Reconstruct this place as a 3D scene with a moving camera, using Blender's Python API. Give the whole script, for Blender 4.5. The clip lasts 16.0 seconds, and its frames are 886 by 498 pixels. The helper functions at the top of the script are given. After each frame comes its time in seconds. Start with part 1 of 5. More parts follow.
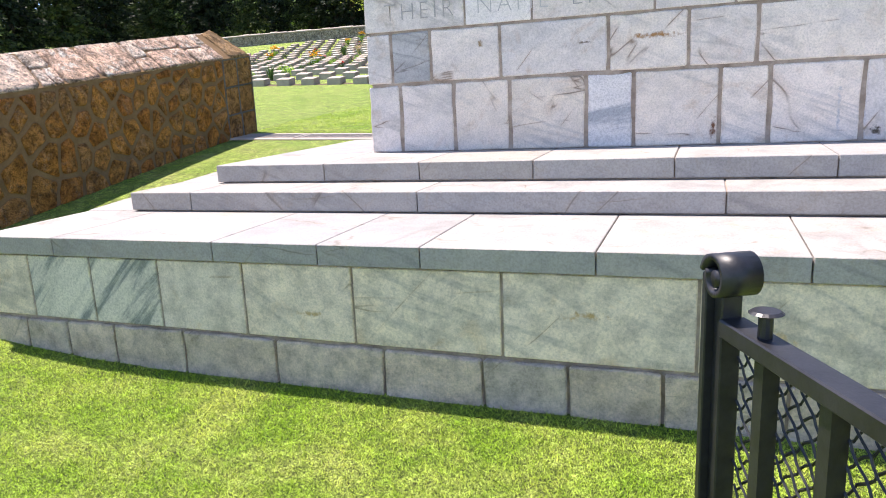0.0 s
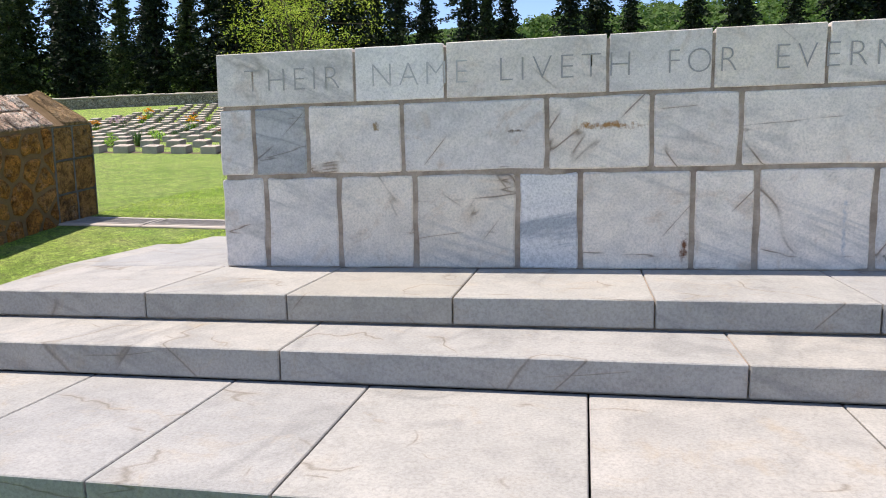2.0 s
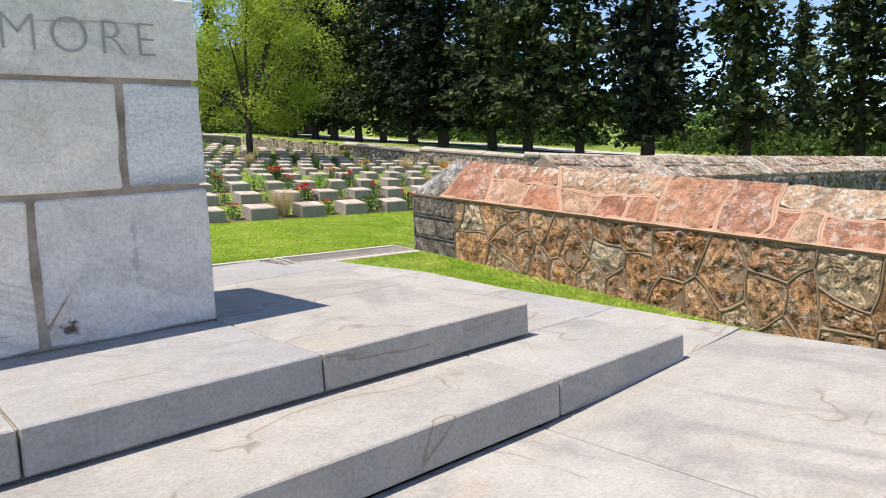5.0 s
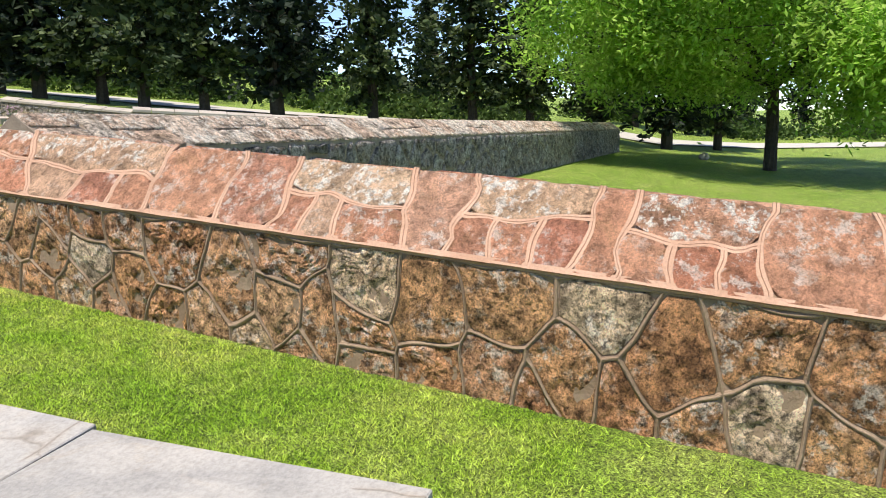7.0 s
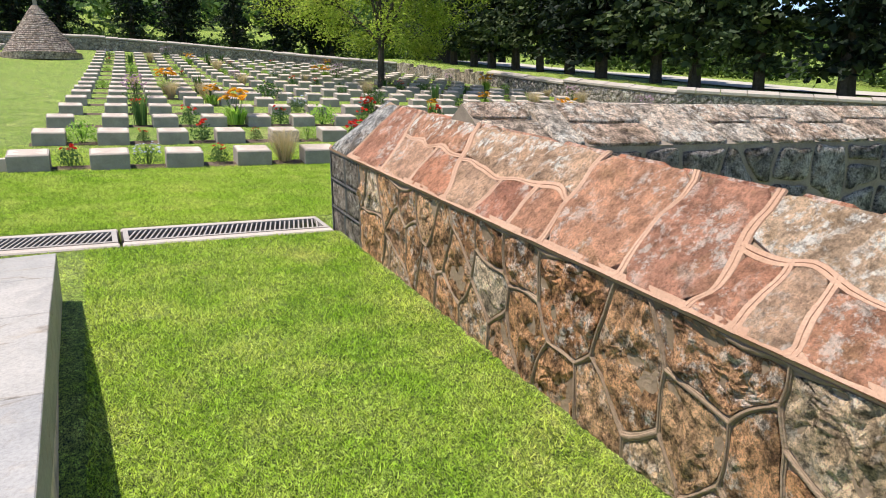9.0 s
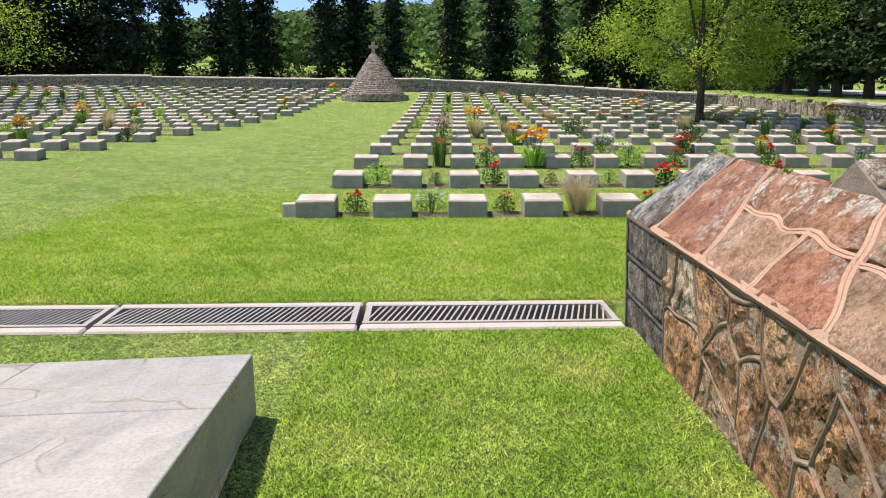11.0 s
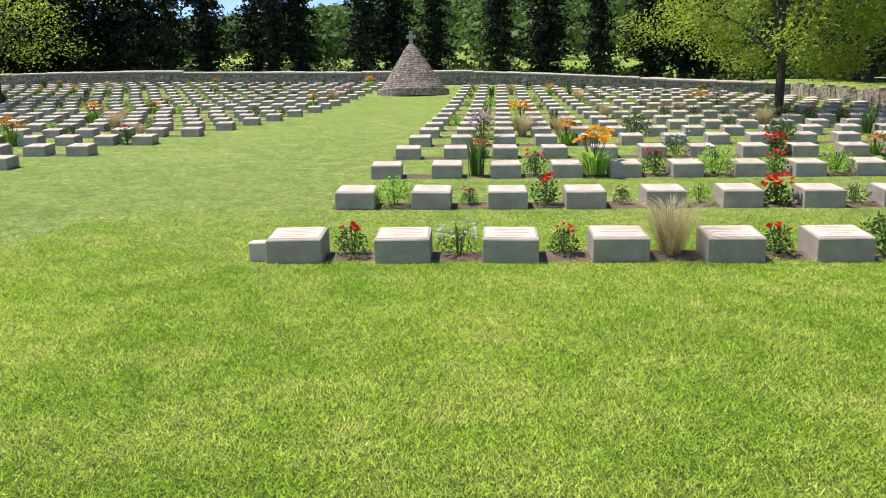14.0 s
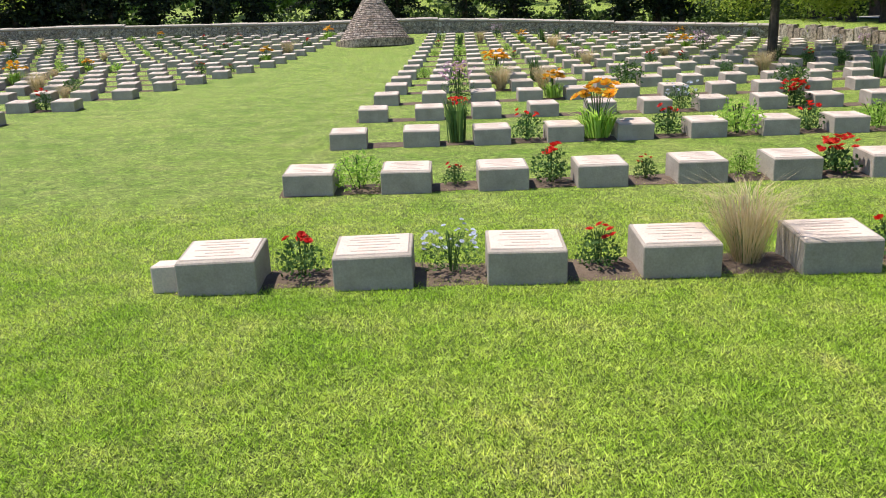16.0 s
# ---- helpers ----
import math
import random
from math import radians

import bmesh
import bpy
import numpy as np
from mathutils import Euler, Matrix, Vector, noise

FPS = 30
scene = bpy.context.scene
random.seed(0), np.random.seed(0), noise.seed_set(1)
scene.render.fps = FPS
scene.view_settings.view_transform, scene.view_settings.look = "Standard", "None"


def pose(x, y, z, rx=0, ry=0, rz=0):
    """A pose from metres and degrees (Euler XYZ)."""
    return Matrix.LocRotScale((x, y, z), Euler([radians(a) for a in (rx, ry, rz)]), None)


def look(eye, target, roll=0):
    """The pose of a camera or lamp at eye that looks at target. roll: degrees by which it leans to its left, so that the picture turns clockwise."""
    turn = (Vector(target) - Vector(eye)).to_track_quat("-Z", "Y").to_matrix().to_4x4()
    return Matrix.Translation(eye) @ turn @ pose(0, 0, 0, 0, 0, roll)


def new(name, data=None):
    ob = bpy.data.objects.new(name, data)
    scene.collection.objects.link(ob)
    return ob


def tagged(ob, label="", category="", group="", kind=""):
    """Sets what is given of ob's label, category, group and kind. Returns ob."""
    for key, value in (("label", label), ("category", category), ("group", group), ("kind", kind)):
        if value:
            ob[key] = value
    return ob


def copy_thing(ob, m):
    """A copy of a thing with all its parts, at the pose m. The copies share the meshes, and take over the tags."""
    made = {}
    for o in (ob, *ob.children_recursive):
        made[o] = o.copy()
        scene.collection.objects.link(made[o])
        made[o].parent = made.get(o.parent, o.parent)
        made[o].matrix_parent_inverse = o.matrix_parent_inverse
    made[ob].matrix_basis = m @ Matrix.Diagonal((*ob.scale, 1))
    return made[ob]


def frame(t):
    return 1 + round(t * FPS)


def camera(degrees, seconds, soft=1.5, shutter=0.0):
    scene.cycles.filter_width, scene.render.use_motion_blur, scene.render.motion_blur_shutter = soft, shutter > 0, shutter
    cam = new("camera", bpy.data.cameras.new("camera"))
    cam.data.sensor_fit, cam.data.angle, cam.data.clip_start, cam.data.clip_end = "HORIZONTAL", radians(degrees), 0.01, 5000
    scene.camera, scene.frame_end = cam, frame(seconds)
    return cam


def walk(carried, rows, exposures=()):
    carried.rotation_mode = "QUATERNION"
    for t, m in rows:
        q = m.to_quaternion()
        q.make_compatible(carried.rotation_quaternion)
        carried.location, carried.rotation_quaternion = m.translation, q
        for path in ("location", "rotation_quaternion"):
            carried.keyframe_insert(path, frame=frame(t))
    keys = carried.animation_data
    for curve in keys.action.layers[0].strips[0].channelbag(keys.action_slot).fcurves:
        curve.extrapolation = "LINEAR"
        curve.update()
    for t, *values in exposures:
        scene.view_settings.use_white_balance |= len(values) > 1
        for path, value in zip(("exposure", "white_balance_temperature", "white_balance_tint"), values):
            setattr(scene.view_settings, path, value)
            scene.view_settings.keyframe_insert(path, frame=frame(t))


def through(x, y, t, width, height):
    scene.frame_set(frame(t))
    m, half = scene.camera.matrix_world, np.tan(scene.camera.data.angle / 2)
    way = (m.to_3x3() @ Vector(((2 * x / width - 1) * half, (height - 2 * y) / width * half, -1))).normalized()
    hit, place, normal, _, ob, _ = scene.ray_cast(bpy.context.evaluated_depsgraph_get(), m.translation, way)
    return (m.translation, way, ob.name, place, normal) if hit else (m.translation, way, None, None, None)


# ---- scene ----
cam = camera(63.4, 16.0, soft=1.0)
METRES, EYE, TILT, LEAN, TURN = 13.9, 1.5, 0.0, 0.0, 20.4
ROWS = [
    (0.0, 0.0, 0.0, 0.0, -0.57, -12.73, 2.51),
    (0.5, -0.0037, 0.0343, 0.0023, -5.14, -11.45, 2.88),
    (1.0, 0.0033, 0.0663, 0.0022, -4.39, -11.18, 0.95),
    (1.5, 0.0065, 0.0934, 0.0073, -5.46, -10.99, 0.7),
    (2.0, 0.005, 0.1235, 0.0129, -9.3, -7.7, 0.8),
    (2.5, 0.0076, 0.1459, 0.0159, -10.08, -5.35, 0.21),
    (3.0, 0.0131, 0.1687, 0.0176, -12.23, -4.03, 0.66),
    (3.5, 0.0174, 0.1863, 0.018, -22.7, -2.73, 0.14),
    (4.0, 0.0319, 0.1936, 0.0166, -31.08, -3.2, 1.35),
    (4.5, 0.0637, 0.194, 0.0135, -43.2, -3.8, 1.15),
    (5.0, 0.104, 0.1878, 0.0092, -61.68, -6.6, 2.34),
    (5.2, 0.1205, 0.1855, 0.0085, -70.6, -7.3, 2.5),
    (7.3, 0.257, 0.1305, 0.0097, -88.2, -10.8, 1.2),
    (7.5, 0.2715, 0.128, 0.0097, -84.75, -10.57, 1.18),
    (8.0, 0.308, 0.1251, 0.0094, -78.06, -11.09, 2.46),
    (8.5, 0.3407, 0.1297, 0.0112, -63.87, -10.77, 2.18),
    (9.0, 0.364, 0.1459, 0.015, -45.92, -11.72, 0.77),
    (9.5, 0.3822, 0.167, 0.019, -36.36, -10.58, 1.26),
    (10.0, 0.4034, 0.1896, 0.0198, -27.97, -8.37, 0.78),
    (12.3, 0.4795, 0.3025, 0.0265, -19.4, -9.1, 2.0),
    (12.5, 0.4869, 0.3136, 0.0272, -18.72, -8.26, 2.13),
    (13.0, 0.5001, 0.3444, 0.0296, -17.33, -7.89, 0.98),
    (13.5, 0.5074, 0.3788, 0.0307, -16.91, -8.67, 1.72),
    (14.0, 0.5158, 0.4099, 0.0321, -18.3, -9.07, 1.7),
    (14.5, 0.5243, 0.444, 0.0341, -16.4, -10.51, 1.2),
    (15.0, 0.5291, 0.4779, 0.0376, -17.84, -10.77, 3.54),
    (15.5, 0.5406, 0.5094, 0.0385, -18.83, -11.4, 3.26),
    (16.0, 0.5501, 0.5372, 0.0393, -21.14, -12.97, 3.08),
]
walk(cam, [(t, pose(0, 0, EYE, TILT, LEAN, TURN) @ pose(METRES * x, METRES * y, METRES * z, 90 + pitch, roll, yaw)) for t, x, y, z, yaw, pitch, roll in ROWS],
     exposures=((0.0, 1.30, 6700, 20), (0.5, 1.04, 6800, 19), (1.0, 0.97, 6800, 17), (2.0, 0.8, 6700, 13), (5.0, 0.76, 6700, 12), (7.5, 0.82, 6600, 11), (9.5, 0.78, 6600, 12), (12.5, 0.7, 6600, 12), (14.0, 0.84, 6600, 12), (16.0, 0.78, 6600, 13)))

# ---- light ----
SUN_FROM = Vector((-0.49, 0.165, 1.37)).normalized()
world = bpy.data.worlds.new("sky")
scene.world = world
world.use_nodes = True
sky = world.node_tree.nodes.new("ShaderNodeTexSky")
sky.sky_type = 'NISHITA'
sky.sun_disc = False
sky.altitude, sky.air_density, sky.dust_density, sky.ozone_density = 3500, 0.85, 0.0, 1.0
sky.sun_elevation = math.asin(SUN_FROM.z)
sky.sun_rotation = math.atan2(SUN_FROM.x, SUN_FROM.y)
bg = world.node_tree.nodes["Background"]
bg.inputs["Strength"].default_value = 0.15
world.node_tree.links.new(sky.outputs["Color"], bg.inputs["Color"])
sun = new("sun", bpy.data.lights.new("sun", 'SUN'))
sun.data.energy, sun.data.angle, sun.data.color = 3.75, radians(0.53), (1.0, 0.95, 0.87)
sun.matrix_world = look(SUN_FROM * 50, (0, 0, 0))


# ---- materials ----
class Mat:
    """A small node builder for one principled material."""

    def __init__(self, name, rough=0.8, metal=0.0, spec=0.3):
        self.m = bpy.data.materials.new(name)
        self.m.use_nodes = True
        self.t = self.m.node_tree
        self.b = self.t.nodes["Principled BSDF"]
        self.b.inputs["Roughness"].default_value = rough
        self.b.inputs["Metallic"].default_value = metal
        self.b.inputs["Specular IOR Level"].default_value = spec
        self.co = self.t.nodes.new("ShaderNodeNewGeometry").outputs["Position"]

    def link(self, a, b):
        self.t.links.new(a, b)

    def per_piece(self, amount=9.0):
        """Shift the pattern from piece to piece."""
        info = self.t.nodes.new("ShaderNodeObjectInfo")
        geo = self.t.nodes.new("ShaderNodeNewGeometry")
        add = self.t.nodes.new("ShaderNodeMath")
        self.link(info.outputs["Random"], add.inputs[0])
        self.link(geo.outputs["Random Per Island"], add.inputs[1])
        comb = self.t.nodes.new("ShaderNodeVectorMath")
        comb.operation = 'MULTIPLY_ADD'
        mul = self.t.nodes.new("ShaderNodeCombineXYZ")
        for n in range(3):
            self.link(add.outputs[0], mul.inputs[n])
        self.link(mul.outputs[0], comb.inputs[0])
        comb.inputs[1].default_value = (amount, amount * 1.7, amount * 2.3)
        self.link(self.co, comb.inputs[2])
        self.co = comb.outputs[0]
        fr = self.t.nodes.new("ShaderNodeMath")
        fr.operation = 'FRACT'
        self.link(add.outputs[0], fr.inputs[0])
        self.rnd = fr.outputs[0]

    def scaled(self, sx, sy, sz, rz=0.0, ry=0.0):
        mp = self.t.nodes.new("ShaderNodeMapping")
        mp.inputs["Scale"].default_value = (sx, sy, sz)
        mp.inputs["Rotation"].default_value = (0, ry, rz)
        self.link(self.co, mp.inputs["Vector"])
        return mp.outputs[0]

    def turned(self, ry, sx, sy, sz):
        """Turned about the y axis first, then stretched: slanting veins."""
        mp = self.t.nodes.new("ShaderNodeMapping")
        mp.inputs["Rotation"].default_value = (0, ry, 0)
        self.link(self.co, mp.inputs["Vector"])
        st = self.t.nodes.new("ShaderNodeVectorMath")
        st.operation = 'MULTIPLY'
        self.link(mp.outputs[0], st.inputs[0])
        st.inputs[1].default_value = (sx, sy, sz)
        return st.outputs[0]

    def noise(self, scale, detail=4, rough=0.55, co=None, warp=0.0):
        n = self.t.nodes.new("ShaderNodeTexNoise")
        n.inputs["Scale"].default_value, n.inputs["Detail"].default_value, n.inputs["Roughness"].default_value = scale, detail, rough
        n.inputs["Distortion"].default_value = warp
        self.link(co or self.co, n.inputs["Vector"])
        return n.outputs["Fac"]

    def voronoi(self, scale, feature='F1'):
        n = self.t.nodes.new("ShaderNodeTexVoronoi")
        n.feature = feature
        n.inputs["Scale"].default_value = scale
        self.link(self.co, n.inputs["Vector"])
        return n.outputs["Distance"]

    def wave(self, scale, warp, co=None, detail=4):
        n = self.t.nodes.new("ShaderNodeTexWave")
        n.inputs["Scale"].default_value, n.inputs["Distortion"].default_value, n.inputs["Detail"].default_value = scale, warp, detail
        n.inputs["Detail Scale"].default_value = 1.2
        self.link(co or self.co, n.inputs["Vector"])
        return n.outputs["Fac"]

    def ramp(self, fac, *stops):
        r = self.t.nodes.new("ShaderNodeValToRGB")
        e = r.color_ramp.elements
        while len(e) < len(stops):
            e.new(0.5)
        for el, (p, c) in zip(e, stops):
            el.position = p
            el.color = (*c, 1) if isinstance(c, tuple) else (c, c, c, 1)
        self.link(fac, r.inputs[0])
        return r.outputs[0]

    def mix(self, fac, a, b, mode='MIX'):
        n = self.t.nodes.new("ShaderNodeMix")
        n.data_type, n.blend_type = 'RGBA', mode
        for sock, v in ((n.inputs[0], fac), (n.inputs[6], a), (n.inputs[7], b)):
            if isinstance(v, (int, float)):
                sock.default_value = v if sock == n.inputs[0] else (v, v, v, 1)
            elif isinstance(v, tuple):
                sock.default_value = (*v, 1)
            else:
                self.link(v, sock)
        return n.outputs[2]

    def done(self, colour, bumps=()):
        if isinstance(colour, tuple):
            self.b.inputs["Base Color"].default_value = (*colour, 1)
        else:
            self.link(colour, self.b.inputs["Base Color"])
        last = None
        for fac, strength, dist in bumps:
            bp = self.t.nodes.new("ShaderNodeBump")
            bp.inputs["Strength"].default_value, bp.inputs["Distance"].default_value = strength, dist
            self.link(fac, bp.inputs["Height"])
            if last:
                self.link(last, bp.inputs["Normal"])
            last = bp.outputs[0]
        if last:
            self.link(last, self.b.inputs["Normal"])
        return self.m


def marble(name, light, dark, stain, vein=0.5, rough=0.6, cracks=0.7, relief=0.014, spots=(), mottle=0.10):
    """Weathered marble: soft clouds, thin broken veins, brown stains, pitted grain; each block its own."""
    k = Mat(name, rough=rough, spec=0.3)
    here = k.co
    k.per_piece()
    cloud = k.noise(2.1, 6, 0.65, k.turned(0.5, 0.5, 0.8, 1.5), 0.6)
    col = k.mix(k.ramp(cloud, (0.36, 0.0), (0.66, 1.0)), light, dark)
    col = k.mix(1.0, col, k.ramp(k.rnd, (0.0, (0.86, 0.87, 0.90)), (0.35, (1.0, 0.98, 0.94)), (0.7, (1.03, 1.0, 0.97)), (1.0, (0.93, 0.90, 0.84))), 'MULTIPLY')
    streak = k.noise(1.5, 4, 0.55, k.turned(-0.35, 0.35, 0.6, 2.6), 0.8)
    line = k.ramp(streak, (0.43, 0.0), (0.49, 1.0), (0.505, 0.8), (0.56, 0.0))
    gate = k.ramp(k.noise(1.3, 3, 0.5), (0.43, 0.0), (0.58, vein))
    col = k.mix(k.mix(1.0, line, gate, 'MULTIPLY'), col, tuple(c * 0.66 for c in dark))
    crk = None
    for turn, scale, off in ((0.85, 0.9, 1.3), (-0.75, 1.1, 0.8), (0.08, 1.3, 1.7)):
        field = k.noise(scale, 4, 0.42, k.turned(turn, 0.22, 0.8, 1.3 * off), 0.0)
        where = k.ramp(k.noise(1.5 * off, 2, 0.5, k.turned(turn, 1.0, 1.3, 0.9)), (0.545, 0.0), (0.60, cracks))
        halo = k.mix(1.0, k.ramp(field, (0.482, 0.0), (0.5, 0.4), (0.518, 0.0)), where, 'MULTIPLY')
        col = k.mix(halo, col, stain)
        one = k.mix(1.0, k.ramp(field, (0.4965, 0.0), (0.5, 1.0), (0.5035, 0.0)), where, 'MULTIPLY')
        crk = one if crk is None else k.mix(1.0, crk, one, 'LIGHTEN')
    col = k.mix(crk, col, tuple(c * 0.33 for c in stain))
    col = k.mix(k.ramp(k.noise(3.1, 7, 0.7, warp=1.2), (0.56, 0.0), (0.76, 0.6)), col, stain)
    # Mottled tone, plus pits whose shade is put into the colour.
    col = k.mix(1.0, col, k.ramp(k.noise(8.5, 6, 0.72), (0.36, 1.0 - mottle), (0.58, 1.04)), 'MULTIPLY')
    col = k.mix(k.ramp(k.noise(34, 4, 0.7), (0.62, 0.0), (0.70, 0.8 * mottle + 0.12)), col, tuple(c * 0.5 for c in stain))
    for centre, size, tone in spots:
        sh = k.t.nodes.new("ShaderNodeVectorMath")
        sh.operation = 'SUBTRACT'
        k.link(here, sh.inputs[0])
        sh.inputs[1].default_value = centre
        sc = k.t.nodes.new("ShaderNodeVectorMath")
        sc.operation = 'DIVIDE'
        k.link(sh.outputs[0], sc.inputs[0])
        sc.inputs[1].default_value = size
        ln = k.t.nodes.new("ShaderNodeVectorMath")
        ln.operation = 'LENGTH'
        k.link(sc.outputs[0], ln.inputs[0])
        rag = k.t.nodes.new("ShaderNodeMath")
        k.link(ln.outputs["Value"], rag.inputs[0])
        k.link(k.ramp(k.noise(16, 5, 0.7), (0.3, 0.0), (0.7, 0.9)), rag.inputs[1])
        col = k.mix(k.ramp(rag.outputs[0], (0.55, 1.0), (0.95, 0.0)), col, tone)
    grain = k.noise(70, 6, 0.75)
    col = k.mix(0.5, col, k.ramp(grain, (0.32, 0.42), (0.58, 1.0)), 'MULTIPLY')
    inv = k.mix(crk, 1.0, 0.0)
    return k.done(col, ((inv, 0.6, 0.006), (k.noise(14, 6, 0.75), 0.4 if relief < 0.02 else 0.9, relief), (grain, 0.4, 0.004)))


# The near-black spot at x 1.15 puts a hole's shade into the colour.
M_MARBLE = marble("white marble", (0.96, 0.86, 0.775), (0.81, 0.745, 0.70), (0.56, 0.37, 0.23), 0.6, 0.6, 0.8, 0.014,
                  (((0.045, 6.0, 1.10), (0.05, 0.3, 0.2), (0.18, 0.07, 0.03)), ((1.15, 6.0, 1.05), (0.075, 0.3, 0.07), (0.10, 0.08, 0.06)),
                   ((-0.40, 6.0, 1.82), (0.40, 0.3, 0.045), (0.42, 0.22, 0.08)), ((-1.82, 6.0, 1.84), (0.05, 0.3, 0.08), (0.36, 0.24, 0.13)),
                   ((-0.95, 6.0, 1.80), (0.16, 0.3, 0.022), (0.20, 0.15, 0.11)), ((0.9, 6.0, 1.2), (0.03, 0.3, 0.35), (0.55, 0.53, 0.54)), ((1.42, 6.0, 1.3), (0.03, 0.3, 0.3), (0.50, 0.47, 0.46))))
M_PAVING = marble("marble paving", (0.465, 0.44, 0.41), (0.39, 0.375, 0.355), (0.42, 0.33, 0.23), 0.55, 0.6, 0.5, 0.014, (), 0.07)
M_BASE = marble("grey green marble", (0.98, 0.84, 0.68), (0.84, 0.74, 0.62), (0.66, 0.42, 0.18), 0.6, 0.7, 0.5, 0.014,
                (((-0.55, 3.6, 0.30), (0.26, 0.3, 0.05), (0.62, 0.40, 0.18)), ((0.35, 3.6, 0.22), (0.16, 0.3, 0.12), (0.70, 0.50, 0.28)), ((-2.2, 3.6, 0.2), (0.2, 0.3, 0.04), (0.60, 0.42, 0.22)), ((1.3, 3.6, 0.33), (0.3, 0.3, 0.06), (0.66, 0.45, 0.22))), 0.30)
M_FOOTING = marble("rough footing stone", (0.95, 0.79, 0.65), (0.74, 0.62, 0.52), (0.54, 0.39, 0.28), 0.2, 0.9, 0.3, 0.04, (), 0.34)
M_LETTER_STONE = marble("lettered marble", (0.93, 0.845, 0.78), (0.79, 0.725, 0.68), (0.56, 0.42, 0.31), 0.7, 0.6, 0.45, 0.014, (), 0.08)
M_WHITE = marble("clean white marble", (0.95, 0.90, 0.86), (0.84, 0.80, 0.78), (0.62, 0.50, 0.40), 0.4, 0.6, 0.2, 0.014, (), 0.06)


def banded(name, light, dark, tilt, scale):
    """Marble with strong grey bands."""
    k = Mat(name, rough=0.65, spec=0.3)
    k.per_piece(3.0)
    bands = k.noise(scale, 6, 0.6, k.turned(tilt, 0.25, 0.6, 2.4), 0.5)
    col = k.mix(k.ramp(bands, (0.40, 0.0), (0.52, 0.25), (0.6, 1.0)), light, dark)
    grain = k.noise(70, 6, 0.75)
    col = k.mix(0.6, col, k.ramp(grain, (0.32, 0.35), (0.58, 1.0)), 'MULTIPLY')
    return k.done(col, ((k.noise(14, 6, 0.75), 0.4, 0.014), (grain, 0.4, 0.004)))


M_BANDED = banded("banded marble", (0.86, 0.81, 0.78), (0.44, 0.45, 0.48), 0.15, 3.0)
M_BASE_BANDED = banded("diagonally banded marble", (0.86, 0.79, 0.66), (0.30, 0.31, 0.29), 0.85, 3.4)
M_GREYBLOCK = marble("dark grey speckled marble", (0.62, 0.60, 0.58), (0.40, 0.40, 0.41), (0.40, 0.35, 0.31), 0.6)


def simple(name, a, b, scale, rough=0.85, bump=0.4, dist=0.01, fine=80, per=False, spec=0.25):
    k = Mat(name, rough=rough, spec=spec)
    if per:
        k.per_piece()
    col = k.mix(k.ramp(k.noise(scale, 5, 0.6), (0.3, 0.0), (0.7, 1.0)), a, b)
    fn = k.noise(fine, 5, 0.7)
    col = k.mix(0.4, col, k.ramp(fn, (0.3, 0.4), (0.65, 1.0)), 'MULTIPLY')
    return k.done(col, ((k.noise(fine / 4, 4), bump, dist), (fn, bump, dist * 0.4)))


M_MORTAR = simple("grey brown mortar", (0.24, 0.185, 0.14), (0.38, 0.31, 0.24), 5, 0.95, 0.6)
M_POINTING = simple("brown pointing mortar", (0.27, 0.18, 0.115), (0.44, 0.315, 0.215), 3, 0.95, 0.9, 0.014)
M_COPE_JOINT = simple("peach coloured mortar", (0.46, 0.27, 0.175), (0.58, 0.375, 0.26), 4, 0.95, 0.6)
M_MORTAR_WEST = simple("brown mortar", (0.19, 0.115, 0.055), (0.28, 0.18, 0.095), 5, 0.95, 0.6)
M_QUOINJOINT = simple("dark grey mortar", (0.15, 0.145, 0.14), (0.24, 0.225, 0.21), 5, 0.95, 0.6)
M_BEDDING = simple("pinkish brown bedding mortar", (0.25, 0.19, 0.145), (0.56, 0.455, 0.37), 6, 0.95, 0.9, 0.012, 60)


def rubble(name, stops, lichen=0.0, pits=1.0):
    k = Mat(name, rough=0.92, spec=0.2)
    k.per_piece()
    col = k.ramp(k.rnd, *stops)
    patch = k.noise(7, 6, 0.68)
    col = k.mix(1.0, col, k.ramp(patch, (0.38, 1.0 - 0.66 * pits), (0.58, 1.0 + 0.3 * pits)), 'MULTIPLY')
    col = k.mix(k.ramp(k.noise(4.3, 5, 0.65, warp=1), (0.55, 0.0), (0.75, 0.6)), col, (0.36, 0.22, 0.10))
    if lichen:
        where = k.ramp(k.noise(2.3, 4, 0.6), (0.44, 0.0), (0.55, lichen))
        col = k.mix(k.mix(1.0, where, k.ramp(k.noise(13, 6, 0.75), (0.5, 0.0), (0.57, 1.0)), 'MULTIPLY'), col, (0.84, 0.77, 0.67))
    fine = k.noise(75, 7, 0.8)
    # Pits: colour multiplied down, so their small shadows are part of the tone.
    col = k.mix(0.85 * pits, col, k.ramp(fine, (0.40, 0.3), (0.55, 1.2)), 'MULTIPLY')
    col = k.mix(0.75 * pits, col, k.ramp(k.noise(22, 8, 0.8), (0.41, 0.1), (0.50, 1.18)), 'MULTIPLY')
    return k.done(col, ((k.noise(9, 8, 0.78), 1.0, 0.06), (k.noise(30, 6, 0.75), 0.9, 0.02), (fine, 0.8, 0.008)))


